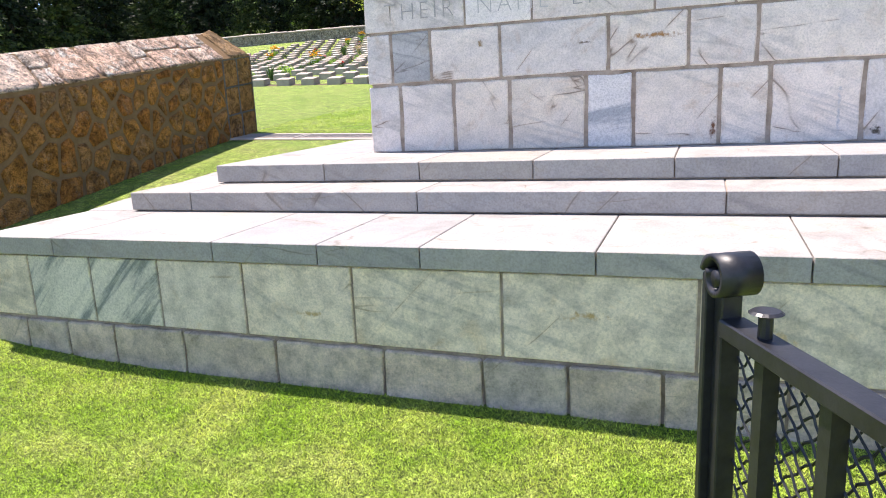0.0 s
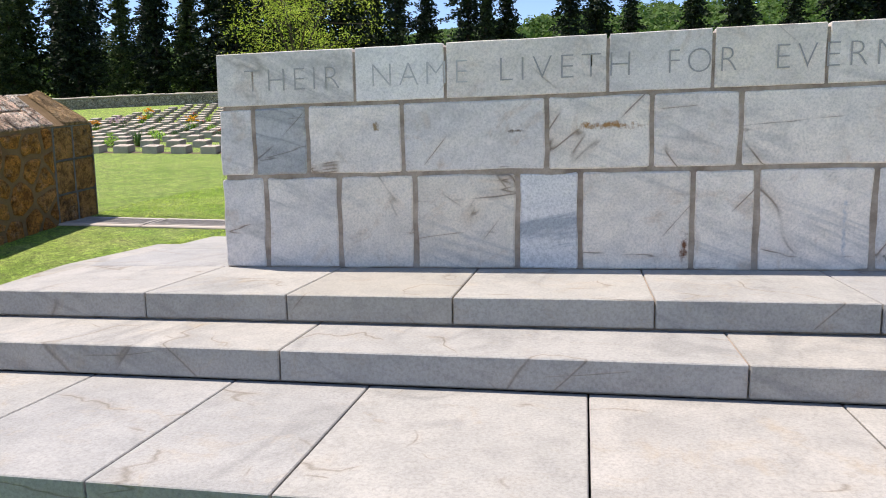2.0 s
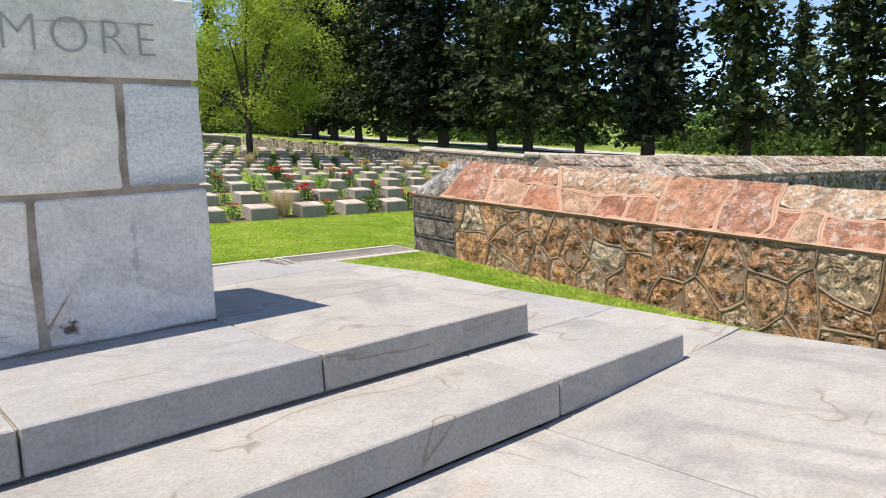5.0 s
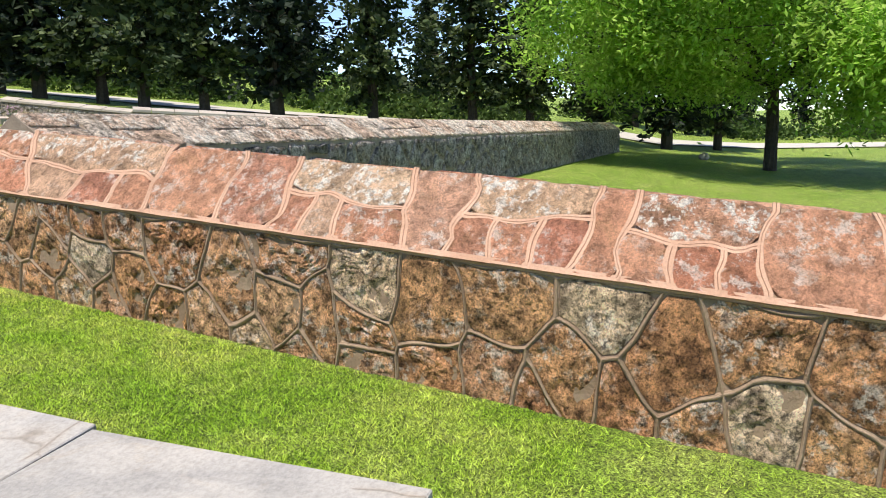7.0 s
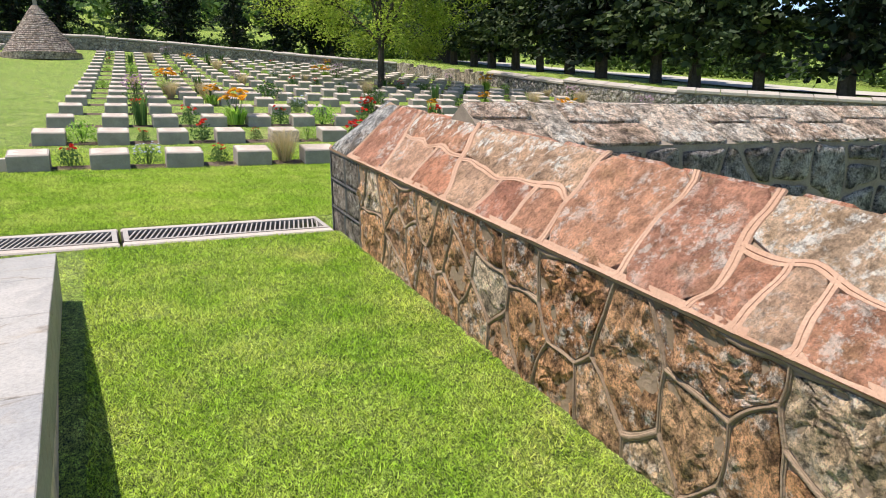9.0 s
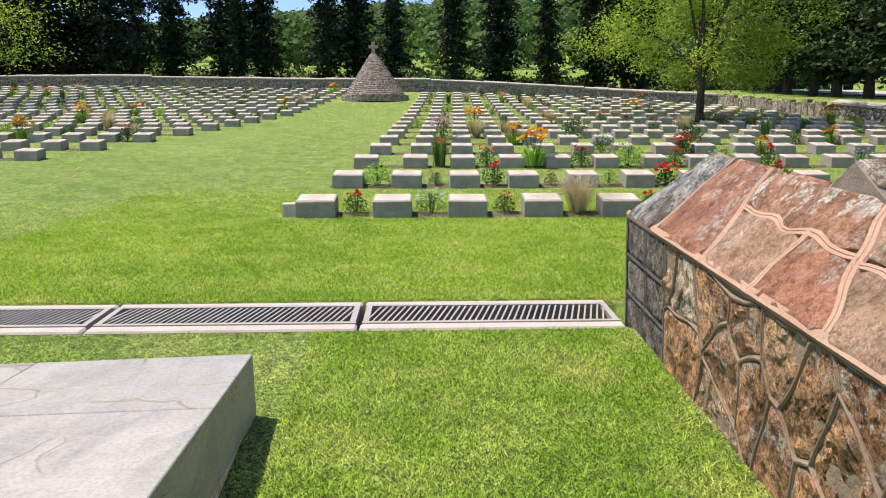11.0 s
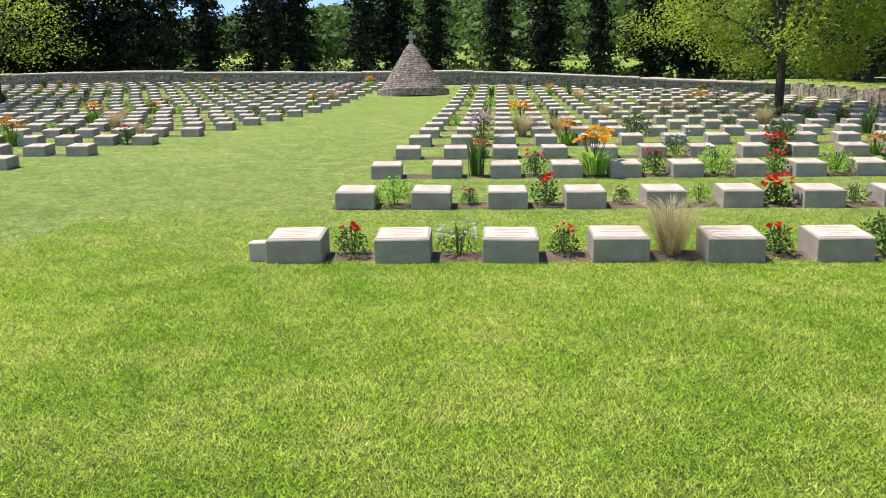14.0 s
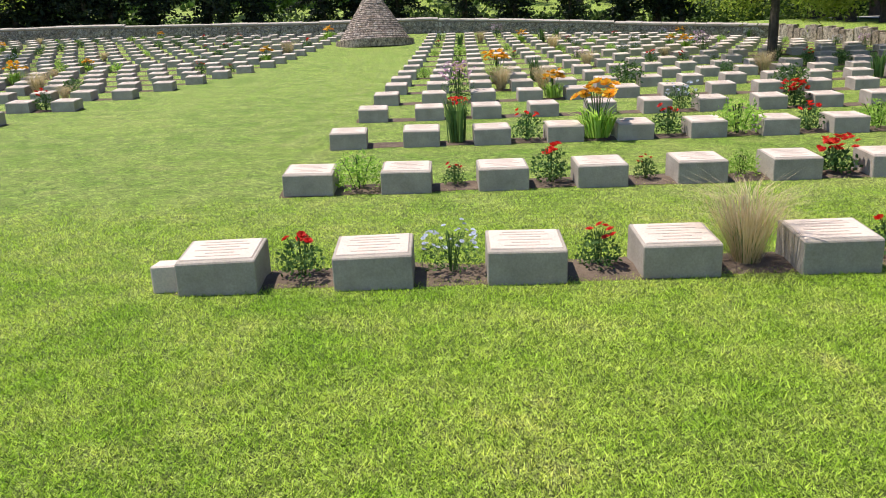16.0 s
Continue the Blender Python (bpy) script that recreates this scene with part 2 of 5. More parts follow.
M_RUBBLE = rubble("brown fieldstone", ((0.0, (0.56, 0.27, 0.13)), (0.35, (0.70, 0.39, 0.19)), (0.6, (0.58, 0.31, 0.17)), (0.85, (0.74, 0.48, 0.26)), (1.0, (0.76, 0.58, 0.40))), 0.6)
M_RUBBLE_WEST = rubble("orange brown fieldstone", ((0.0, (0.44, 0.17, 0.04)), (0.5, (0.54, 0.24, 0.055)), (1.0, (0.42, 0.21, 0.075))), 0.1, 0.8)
M_COPING = rubble("reddish coping stone", ((0.0, (0.54, 0.23, 0.135)), (0.4, (0.64, 0.33, 0.20)), (0.65, (0.48, 0.20, 0.125)), (0.9, (0.66, 0.38, 0.25)), (1.0, (0.62, 0.40, 0.26))), 0.55, 0.5)
M_COPING_CRUST = rubble("lichen crusted coping stone", ((0.0, (0.58, 0.36, 0.22)), (0.5, (0.66, 0.46, 0.30)), (1.0, (0.56, 0.28, 0.17))), 1.0, 0.6)
M_COPING_PALE = rubble("pale pinkish coping stone", ((0.0, (0.74, 0.50, 0.36)), (0.5, (0.80, 0.58, 0.44)), (1.0, (0.76, 0.62, 0.50))), 1.0)
M_COPING_GREY = rubble("brown grey coping stone", ((0.0, (0.56, 0.39, 0.28)), (0.5, (0.64, 0.48, 0.36)), (1.0, (0.68, 0.58, 0.47))), 0.9)
M_GREYSTONE = rubble("dark grey quoin stone", ((0.0, (0.30, 0.30, 0.30)), (0.5, (0.38, 0.37, 0.36)), (1.0, (0.44, 0.42, 0.39))), 0.5)
M_QUOIN = rubble("dark pitted quoin stone", ((0.0, (0.20, 0.17, 0.14)), (0.5, (0.28, 0.23, 0.19)), (1.0, (0.34, 0.28, 0.22))), 0.4)
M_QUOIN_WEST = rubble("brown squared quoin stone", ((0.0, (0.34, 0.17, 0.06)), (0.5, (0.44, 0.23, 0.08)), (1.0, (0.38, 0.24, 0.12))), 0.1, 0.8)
M_FARSTONE = rubble("grey fieldstone", ((0.0, (0.30, 0.27, 0.25)), (0.5, (0.38, 0.32, 0.28)), (1.0, (0.44, 0.40, 0.36))), 0.2)
M_FARCOPE = simple("pale coping", (0.52, 0.46, 0.40), (0.40, 0.34, 0.29), 1.5, 0.9, 0.5, 0.02, 25, True)
M_CONE = rubble("cone stone", ((0.0, (0.34, 0.27, 0.22)), (0.5, (0.42, 0.33, 0.27)), (1.0, (0.47, 0.40, 0.33))), 0.1)


def lit_through(k, col, share):
    """Finish a leaf material: part of the light passes through the leaf."""
    m = k.done(col)
    tr = k.t.nodes.new("ShaderNodeBsdfTranslucent")
    k.link(col, tr.inputs["Color"])
    mx = k.t.nodes.new("ShaderNodeMixShader")
    mx.inputs[0].default_value = share
    k.link(k.b.outputs[0], mx.inputs[1])
    k.link(tr.outputs[0], mx.inputs[2])
    k.link(mx.outputs[0], k.t.nodes["Material Output"].inputs["Surface"])
    return m


def grass_material(name, bladed):
    k = Mat(name, rough=0.7, spec=0.25)
    big = k.noise(0.45, 5, 0.6)
    mid = k.noise(2.4, 5, 0.65)
    col = k.mix(k.ramp(big, (0.35, 0.0), (0.68, 1.0)), (0.20, 0.335, 0.03), (0.30, 0.42, 0.055))
    col = k.mix(k.ramp(mid, (0.40, 0.0), (0.66, 0.9)), col, (0.39, 0.46, 0.105))
    col = k.mix(k.ramp(k.noise(0.9, 6, 0.7), (0.60, 0.0), (0.76, 0.6)), col, (0.54, 0.47, 0.2))
    if bladed:
        k.per_piece(0.0)
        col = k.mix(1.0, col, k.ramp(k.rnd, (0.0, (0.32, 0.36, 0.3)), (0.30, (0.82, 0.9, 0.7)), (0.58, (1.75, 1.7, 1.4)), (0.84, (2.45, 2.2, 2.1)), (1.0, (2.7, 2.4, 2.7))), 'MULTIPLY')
        return lit_through(k, col, 0.5)
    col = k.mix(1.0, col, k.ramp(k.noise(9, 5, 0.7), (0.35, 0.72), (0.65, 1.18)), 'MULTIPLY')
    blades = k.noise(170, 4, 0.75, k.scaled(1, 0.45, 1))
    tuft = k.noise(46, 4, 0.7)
    # Gaps between blades and tufts go near black: shade put into the colour.
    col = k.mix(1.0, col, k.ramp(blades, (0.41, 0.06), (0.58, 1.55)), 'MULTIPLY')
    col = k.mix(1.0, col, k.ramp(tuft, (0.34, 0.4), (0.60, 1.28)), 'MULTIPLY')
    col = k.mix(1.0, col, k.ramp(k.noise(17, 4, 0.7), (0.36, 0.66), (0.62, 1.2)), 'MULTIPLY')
    return k.done(col, ((tuft, 0.5, 0.03), (blades, 0.8, 0.02)))


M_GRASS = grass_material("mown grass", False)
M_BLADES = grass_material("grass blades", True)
M_SOIL = simple("dark garden soil", (0.10, 0.07, 0.05), (0.19, 0.14, 0.10), 8, 0.95, 0.8, 0.02, 60)
M_ROAD = simple("pale gravel", (0.50, 0.46, 0.39), (0.58, 0.54, 0.47), 1.2, 0.95, 0.4, 0.01, 40)
M_CONCRETE = simple("concrete kerb", (0.50, 0.42, 0.36), (0.60, 0.52, 0.45), 4, 0.9, 0.4, 0.006, 90)
M_IRON = simple("black painted iron", (0.014, 0.014, 0.016), (0.03, 0.03, 0.034), 20, 0.42, 0.2, 0.003, 120, spec=0.5)
M_STEEL = simple("grey galvanised steel", (0.36, 0.32, 0.28), (0.46, 0.41, 0.36), 8, 0.6, 0.2, 0.003, 90, spec=0.5)
# Near-black floor: the shade below the slats is put into its colour.
M_PIT = simple("shade-black drain", (0.012, 0.011, 0.01), (0.03, 0.027, 0.024), 12, 0.95)
M_PEDESTAL = simple("grey concrete pedestal", (0.33, 0.285, 0.235), (0.47, 0.405, 0.335), 5, 0.9, 0.4, 0.006, 70, True)
M_TABLET = simple("weathered stone tablet", (0.60, 0.49, 0.41), (0.70, 0.59, 0.49), 6, 0.85, 0.4, 0.004, 80, True)
M_INSCRIPTION = simple("faded lettering", (0.53, 0.43, 0.355), (0.60, 0.49, 0.405), 9, 0.9, 0.2)
M_ENGRAVE = simple("engraved letter", (0.38, 0.36, 0.34), (0.46, 0.43, 0.41), 12, 0.9, 0.2)

M_ENGRAVE_WORN = simple("weathered engraved letter", (0.42, 0.39, 0.36), (0.50, 0.47, 0.44), 12, 0.9, 0.2)
M_ENGRAVE_FAINT = simple("worn engraved letter", (0.56, 0.53, 0.50), (0.62, 0.58, 0.55), 12, 0.9, 0.2)


def foliage(name, a, b, c, through=0.35):
    k = Mat(name, rough=0.65, spec=0.2)
    k.per_piece(0.0)
    col = k.ramp(k.rnd, (0.0, a), (0.5, b), (1.0, c))
    col = k.mix(1.0, col, k.ramp(k.noise(1.1, 3), (0.35, 0.7), (0.65, 1.25)), 'MULTIPLY')
    return lit_through(k, col, through)


# Near-black tones put the crowns' own shade into the needle colour.
M_CONIFER = foliage("shade-toned conifer needles", (0.007, 0.014, 0.009), (0.014, 0.026, 0.013), (0.04, 0.058, 0.026), 0.12)
M_CONIFER_GREEN = foliage("green conifer needles", (0.018, 0.033, 0.014), (0.042, 0.066, 0.024), (0.11, 0.14, 0.05), 0.15)
M_LEAF = foliage("yellow green leaves", (0.19, 0.29, 0.03), (0.31, 0.41, 0.05), (0.44, 0.50, 0.10), 0.55)
M_WALNUT = foliage("fresh green leaves", (0.20, 0.38, 0.045), (0.34, 0.54, 0.085), (0.48, 0.64, 0.15), 0.55)
M_WOOD_HILL = foliage("hillside trees", (0.05, 0.11, 0.018), (0.085, 0.16, 0.03), (0.13, 0.20, 0.045))
M_SCRUB = foliage("scrub leaves", (0.03, 0.065, 0.012), (0.055, 0.10, 0.02), (0.09, 0.14, 0.03))
M_SHRUB = foliage("shrub leaves", (0.05, 0.11, 0.03), (0.08, 0.16, 0.04), (0.14, 0.22, 0.06))
M_BARK = simple("dark bark", (0.05, 0.04, 0.032), (0.10, 0.08, 0.06), 9, 0.95, 0.8, 0.02, 30)
M_RED = foliage("red petals", (0.55, 0.02, 0.015), (0.65, 0.03, 0.02), (0.60, 0.06, 0.03))
M_ORANGE = foliage("orange petals", (0.62, 0.22, 0.02), (0.70, 0.36, 0.03), (0.72, 0.45, 0.05))
M_PINK = foliage("mauve petals", (0.45, 0.25, 0.38), (0.55, 0.36, 0.48), (0.60, 0.45, 0.55))
M_PALEBLUE = foliage("pale blue petals", (0.42, 0.45, 0.60), (0.55, 0.57, 0.66), (0.62, 0.64, 0.68))
M_STRAW = foliage("straw coloured grass", (0.50, 0.38, 0.20), (0.60, 0.48, 0.28), (0.68, 0.57, 0.38))


# ---- the lie of the land ----
def lie(x, y):
    """Ground height."""
    if y < -2:
        h = -0.01
    elif y < 2.0:
        h = -0.01
    elif y < 9.65:
        h = 0.66 + 0.0875 * (y - 9.65)
    elif y < 13.7:
        h = 0.66 + 0.052 * (y - 9.65)
    elif y < 50:
        u = y - 13.7
        h = 0.87 + 0.072 * u + 0.00095 * u * u
    else:
        h = 4.73 + 0.06 * (y - 50)
    s = min(1.0, max(0.0, (9.0 - y) / 5.0))
    s *= 0.45 + 0.55 * min(1.0, max(0.0, (y - 0.5) / 2.4))
    h -= 0.40 * s * s * (3 - 2 * s) / (1 + (abs(x + 1.0) / 4.6) ** 6)
    w = 1.0 if x > 5.5 else min(1.0, max(0.0, (y - 5.0) / 6.0))
    h -= 0.021 * (min(40.0, max(-14.0, x)) - 5.5) * w
    edge = 21.0 if y > 21 else 21.0 + (21 - y) * 0.977
    q = min(1.0, max(0.0, (x - edge) / 1.5)) * min(1.0, max(0.0, (y - 7.0) / 4.0))
    far = min(1.0, max(0.0, (y - 33.0) / 15.0))
    h -= far * (0.035 * min(16.0, max(0.0, x - 6.0)) + 0.013 * max(-20.0, min(0.0, x + 2.0)))
    return h + 0.65 * q


# ---- mesh helpers ----
def mesh_of(name, verts, faces, material, smooth=False):
    me = bpy.data.meshes.new(name)
    me.from_pydata([tuple(v) for v in verts], [], faces)
    me.materials.append(material)
    if smooth:
        me.polygons.foreach_set("use_smooth", [True] * len(me.polygons))
    me.update()
    return me


def obj(name, me, parent=None, m=None, label=""):
    ob = new(name, me)
    if parent is not None:
        ob.parent = parent
    if m is not None:
        ob.matrix_local = m
    if label:
        ob["label"] = label
    return ob


def part(name, bm, material, parent=None, label="", smooth=False):
    me = bpy.data.meshes.new(name)
    bm.to_mesh(me)
    bm.free()
    me.materials.append(material)
    if smooth:
        me.polygons.foreach_set("use_smooth", [True] * len(me.polygons))
    return obj(name, me, parent, None, label)


def empty(name, x=0.0, y=0.0, z=0.0, label="", category="", group="", kind=""):
    ob = new(name)
    ob.location = (x, y, z)
    return tagged(ob, label, category, group, kind)


def box(bm, x0, x1, y0, y1, z0, z1, m=None):
    vs = [bm.verts.new((x, y, z)) for z in (z0, z1) for y in (y0, y1) for x in (x0, x1)]
    for f in ((0, 2, 3, 1), (4, 5, 7, 6), (0, 1, 5, 4), (1, 3, 7, 5), (3, 2, 6, 7), (2, 0, 4, 6)):
        bm.faces.new([vs[i] for i in f])
    if m is not None:
        bmesh.ops.transform(bm, matrix=m, verts=vs)
    return vs


def bevelled(bm, width, segs=1):
    bmesh.ops.bevel(bm, geom=list(bm.edges), offset=width, segments=segs, affect='EDGES', clamp_overlap=True)
    bmesh.ops.recalc_face_normals(bm, faces=bm.faces)
    return bm


rng = random.Random(7)


# ---- lawn, road and hills ----
def ground_sheet():
    xs = [-400, -200, -120, -80, -60] + [-50 + 1.25 * i for i in range(81)] + [60, 80, 120, 200, 400]
    ys = [-300, -150, -60, -30, -15] + [-8 + 0.5 * i for i in range(48)] + [16 + 1.5 * i for i in range(32)] + [66, 80, 100, 140, 220, 400]
    xs = sorted(set(xs) | {-12 + 0.5 * i for i in range(49)} | {-7.3, -7.2, 5.76, 5.86})
    ys = sorted(ys + [9.46, 9.51, 9.99, 10.03])
    verts = []
    for y in ys:
        for x in xs:
            z = lie(x, y)
            if 9.48 < y < 10.01 and -7.25 < x < 5.8:
                z -= 0.45
            if y > 75:
                z = lie(x, 75) + 0.22 * (min(y, 220) - 75) * (0.75 + 0.25 * math.sin(x * 0.011 + 1.3) + 0.12 * math.sin(x * 0.031))
            verts.append((x, y, z))
    n = len(xs)
    faces = [(j * n + i, j * n + i + 1, (j + 1) * n + i + 1, (j + 1) * n + i) for j in range(len(ys) - 1) for i in range(n - 1)]
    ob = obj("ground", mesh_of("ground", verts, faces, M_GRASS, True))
    tagged(ob, "bright green mown lawn rising gently to a wooded hillside", "lawn", kind="structure")


ground_sheet()


def strip_road():
    """Pale gravel track behind the eastern boundary wall."""
    pts = [(27.4, 70), (27.0, 45), (27.4, 25), (36.5, 13), (46, 2), (51, -18)]
    verts, faces = [], []
    for n, (x, y) in enumerate(pts):
        verts += [(x, y, lie(x, y) + 0.16), (x + 5.0, y + 0.6, lie(x + 5.0, y) + 0.16)]
        if n:
            faces.append((2 * n - 2, 2 * n - 1, 2 * n + 1, 2 * n))
    dense = bmesh.new()
    bv = [dense.verts.new(v) for v in verts]
    for f in faces:
        dense.faces.new([bv[i] for i in f])
    bmesh.ops.subdivide_edges(dense, edges=dense.edges, cuts=6, use_grid_fill=True)
    for v in dense.verts:
        v.co.z = lie(v.co.x, v.co.y) + 0.06
    road = part("road", dense, M_ROAD)
    tagged(road, "pale gravel track behind the boundary wall", "road", kind="structure")


strip_road()

# ---- marble platform, steps and monument ----
PX0, PX1, PY0, PY1 = -4.90, 3.84, 3.60, 8.45


def settle(v):
    """The whole monument leans: it rises a little to the east, and the eastern paving more."""
    f = min(1.0, max(0.0, (v.z - 0.05) / 0.45))
    v.z += f * (0.0105 * (v.x + 2.0) + (0.07 * max(0.0, (v.x - 3.3) / 0.54) * min(1.0, max(0.0, (6.5 - v.y) / 2.0)) if v.z < 0.81 else 0.0))
    if v.x > 3.5:
        v.x -= 0.11 * (v.y - 3.6) / 4.8
    if v.y > 8.3:
        v.y -= 0.06



def deck(y):
    """Height of the paved platform, which climbs towards its rear."""
    return 0.64 + 0.155 * min(1.0, max(0.0, (y - 4.6) / 2.4))


platform = empty("marble_platform", -0.57, 6.0, 0.3, "pale marble platform with weathered slab paving on a squared stone plinth", "platform")


def block(name, parent, material, x0, x1, y0, y1, z0, z1, wear=0.008, proud=0.0, rough=0.0, seed=0, label="", tops=None):
    """One squared stone: bevelled, edges a little worn; tops gives its top heights at the front and the back."""
    r = random.Random(seed * 7919 + int(x0 * 1000) * 31 + int(z0 * 1000))
    bm = bmesh.new()
    vs = box(bm, x0, x1, y0 - proud, y1, z0, z1)
    if tops:
        for v in vs[4:]:
            v.co.z = tops[0] if v.co.y < (y0 + y1) / 2 else tops[1]
    bevelled(bm, wear * 0.6, 1)
    if rough:
        bmesh.ops.subdivide_edges(bm, edges=[e for e in bm.edges if e.calc_length() > 0.12], cuts=3, use_grid_fill=True)
    for v in bm.verts:
        w = Vector((v.co.x * 7, v.co.y * 7, v.co.z * 7 + seed))
        v.co += noise.noise_vector(w) * (0.0025 + rough)
        settle(v.co)
    bmesh.ops.recalc_face_normals(bm, faces=bm.faces)
    bmesh.ops.translate(bm, verts=bm.verts, vec=-parent.location)
    return part(name, bm, material, parent, label)


def solid(name, parent, material, x0, x1, y0, y1, z0, z1, label="", tops=None):
    bm = bmesh.new()
    vs = box(bm, x0, x1, y0, y1, z0, z1)
    if tops:
        for v in vs[4:]:
            v.co.z = tops[0] if v.co.y < (y0 + y1) / 2 else tops[1]
    for v in bm.verts:
        settle(v.co)
    bmesh.ops.translate(bm, verts=bm.verts, vec=-parent.location)
    return part(name, bm, material, parent, label)


# core behind the facing stones
solid("core", platform, M_BEDDING, PX0 + 0.06, PX1 - 0.06, PY0 + 0.014, PY1 - 0.06, -0.6, 0.50, "grey brown mortar bed")
JC = [PX0, -4.168, -2.855, -2.117, -1.469, -0.506, 0.48, 1.42, 2.32, PX1]
for a, b in zip(JC, JC[1:]):
    block("coping_slab", platform, M_PAVING, a + 0.004, b - 0.004, PY0 - 0.03, 4.62, 0.515, 0.64, 0.007)
JB = [PX0 + 0.03, -4.46, -3.90, -3.33, -2.675, -1.917, -1.015, -0.006, 0.86, 1.75, 2.62, PX1 - 0.03]
for a, b in zip(JB, JB[1:]):
    block("plinth_block", platform, M_BASE_BANDED if -4.5 < a < -3.4 else M_BASE, a + 0.008, b - 0.008, PY0, PY0 + 0.25, 0.035, 0.503, 0.01, 0.0, 0.0, 3)
JF = [PX0 + 0.02, -4.55, -4.17, -3.757, -3.178, -2.478, -1.737, -1.129, -0.656, -0.166, 0.42, 1.0, 1.62, 2.2, 2.9, PX1 - 0.02]
for a, b in zip(JF, JF[1:]):
    block("footing_block", platform, M_FOOTING, a + 0.009, b - 0.009, PY0, PY0 + 0.25, -0.55, 0.012, 0.015, 0.015, 0.012, 5)
# side faces
JS = [PY0 + 0.26, 4.35, 5.2, 5.95, 6.75, 7.6, PY1 - 0.02]
for X0, X1 in ((PX1 - 0.25, PX1), (PX0, PX0 + 0.25)):
    for a, b in zip(JS, JS[1:]):
        block("plinth_block", platform, M_BASE, X0, X1, a + 0.01, b - 0.01, -0.1, 0.505, 0.01, 0.0, 0.0, 4, tops=(deck(a) - 0.135, deck(b) - 0.135))
        block("footing_block", platform, M_FOOTING, X0, X1, a + 0.01, b - 0.01, -0.55, -0.115, 0.012, 0.0, 0.008, 8)
solid("rear_facing", platform, M_BASE, PX0 + 0.05, PX1 - 0.05, PY1 - 0.06, PY1 - 0.02, -0.3, 0.62)
# paving beside and behind the steps
JP = [4.625, 5.35, 6.15, 7.0, 7.72, PY1]
for a, b in zip(JP, JP[1:]):
    for x0, x1 in ((2.78, PX1 + 0.02), (PX0 - 0.02, -3.86)):
        block("paving_slab", platform, M_PAVING, x0, x1, a + 0.003, b - 0.003, 0.5, deck(a), 0.006, 0, 0, 6, tops=(deck(a), deck(b)))
for a, b in zip([-3.86, -2.5, -1.2, 0.1, 1.4, 2.78], [-2.5, -1.2, 0.1, 1.4, 2.78]):
    block("paving_slab", platform, M_PAVING, a + 0.003, b - 0.003, 7.7, PY1, 0.5, deck(PY1), 0.006, 0, 0, 6)

steps = empty("marble_steps", -0.57, 6.0, 0.64, "two broad white marble steps with dark open joints", "steps")
solid("core", steps, M_BEDDING, -4.30, 3.20, 4.63, 7.0, 0.64, 0.785)
solid("core", steps, M_BEDDING, -3.85, 2.76, 5.14, 7.68, 0.70, 0.935)
J2 = [-4.42, -3.823, -1.89, 0.125, 2.42, 3.27]
for a, b in zip(J2, J2[1:]):
    block("lower_step_slab", steps, M_PAVING, a + 0.004, b - 0.004, 4.60, 5.16, 0.652, 0.795, 0.009)
for x0, x1 in ((2.74, 3.27), (-4.42, -3.86)):
    block("lower_step_slab", steps, M_PAVING, x0, x1, 5.168, 7.0, 0.652, 0.796, 0.009)
J1 = [-3.94, -2.896, -2.07, -1.178, -0.197, 0.79, 1.74, 2.82]
for a, b in zip(J1, J1[1:]):
    block("upper_step_slab", steps, M_PAVING, a + 0.004, b - 0.004, 5.11, 6.02, 0.808, 0.948, 0.009)
for x0, x1 in ((1.74, 2.82), (-3.94, -2.87)):
    for a, b in ((6.025, 6.9), (6.905, 7.75)):
        block("upper_step_slab", steps, M_PAVING, x0 + 0.004, x1, a, b, 0.808, 0.948, 0.009, seed=2)
for a, b in ((-2.87, -0.6), (-0.6, 1.74)):
    block("upper_step_slab", steps, M_PAVING, a + 0.004, b, 6.9, 7.75, 0.808, 0.948, 0.009, seed=2)

monument = empty("memorial_stone", -0.57, 6.4, 0.948, "altar-like memorial of squared white marble blocks with an engraved inscription", "memorial")
MX0, MX1, MY0, MY1 = -2.87, 1.745, 6.0, 6.85
solid("core", monument, M_BEDDING, MX0 + 0.03, MX1 - 0.03, MY0 + 0.009, MY1 - 0.02, 0.95, 2.3, "brown mortar showing in the joints")
G1 = [MX0, -2.57, -2.07, -1.573, -0.933, -0.556, 0.085, 0.435, 1.053, MX1]
G2 = [MX0, -2.636, -2.268, -1.645, -0.759, -0.152, 0.333, 1.409, MX1]
G3 = [MX0, -1.946, -1.371, -0.409, 0.171, 0.767, MX1]
for row, (gs, z0, z1, mat) in enumerate(((G1, 0.952, 1.532, M_MARBLE), (G2, 1.556, 1.975, M_MARBLE), (G3, 1.997, 2.325, M_LETTER_STONE))):
    g = (0.015, 0.013, 0.009)[row]
    for n, (a, b) in enumerate(zip(gs, gs[1:])):
        la, lb = (0 if n == 0 else g), (0 if n == len(gs) - 2 else g)
        own = {(2, 1): M_WHITE, (1, 1): M_GREYBLOCK, (0, 4): M_BANDED, (1, 7): M_BANDED}.get((row, n), mat)
        block("lettered_block" if row == 2 else "marble_block", monument, own, a + la, b - lb, MY0, MY0 + 0.3, z0, z1, 0.016 if row < 2 else 0.007, 0, 0.006 if row < 2 else 0.0015, row)
    for x0, x1 in ((MX1 - 0.3, MX1), (MX0, MX0 + 0.3)):
        block("end_block", monument, mat, x0, x1, MY0 + 0.31, MY1, z0, z1, 0.011, 0, 0.002, row + 4)
    block("rear_block", monument, mat, MX0 + 0.31, MX1 - 0.31, MY1 - 0.3, MY1, z0, z1, 0.011, 0, 0.002, row + 9)
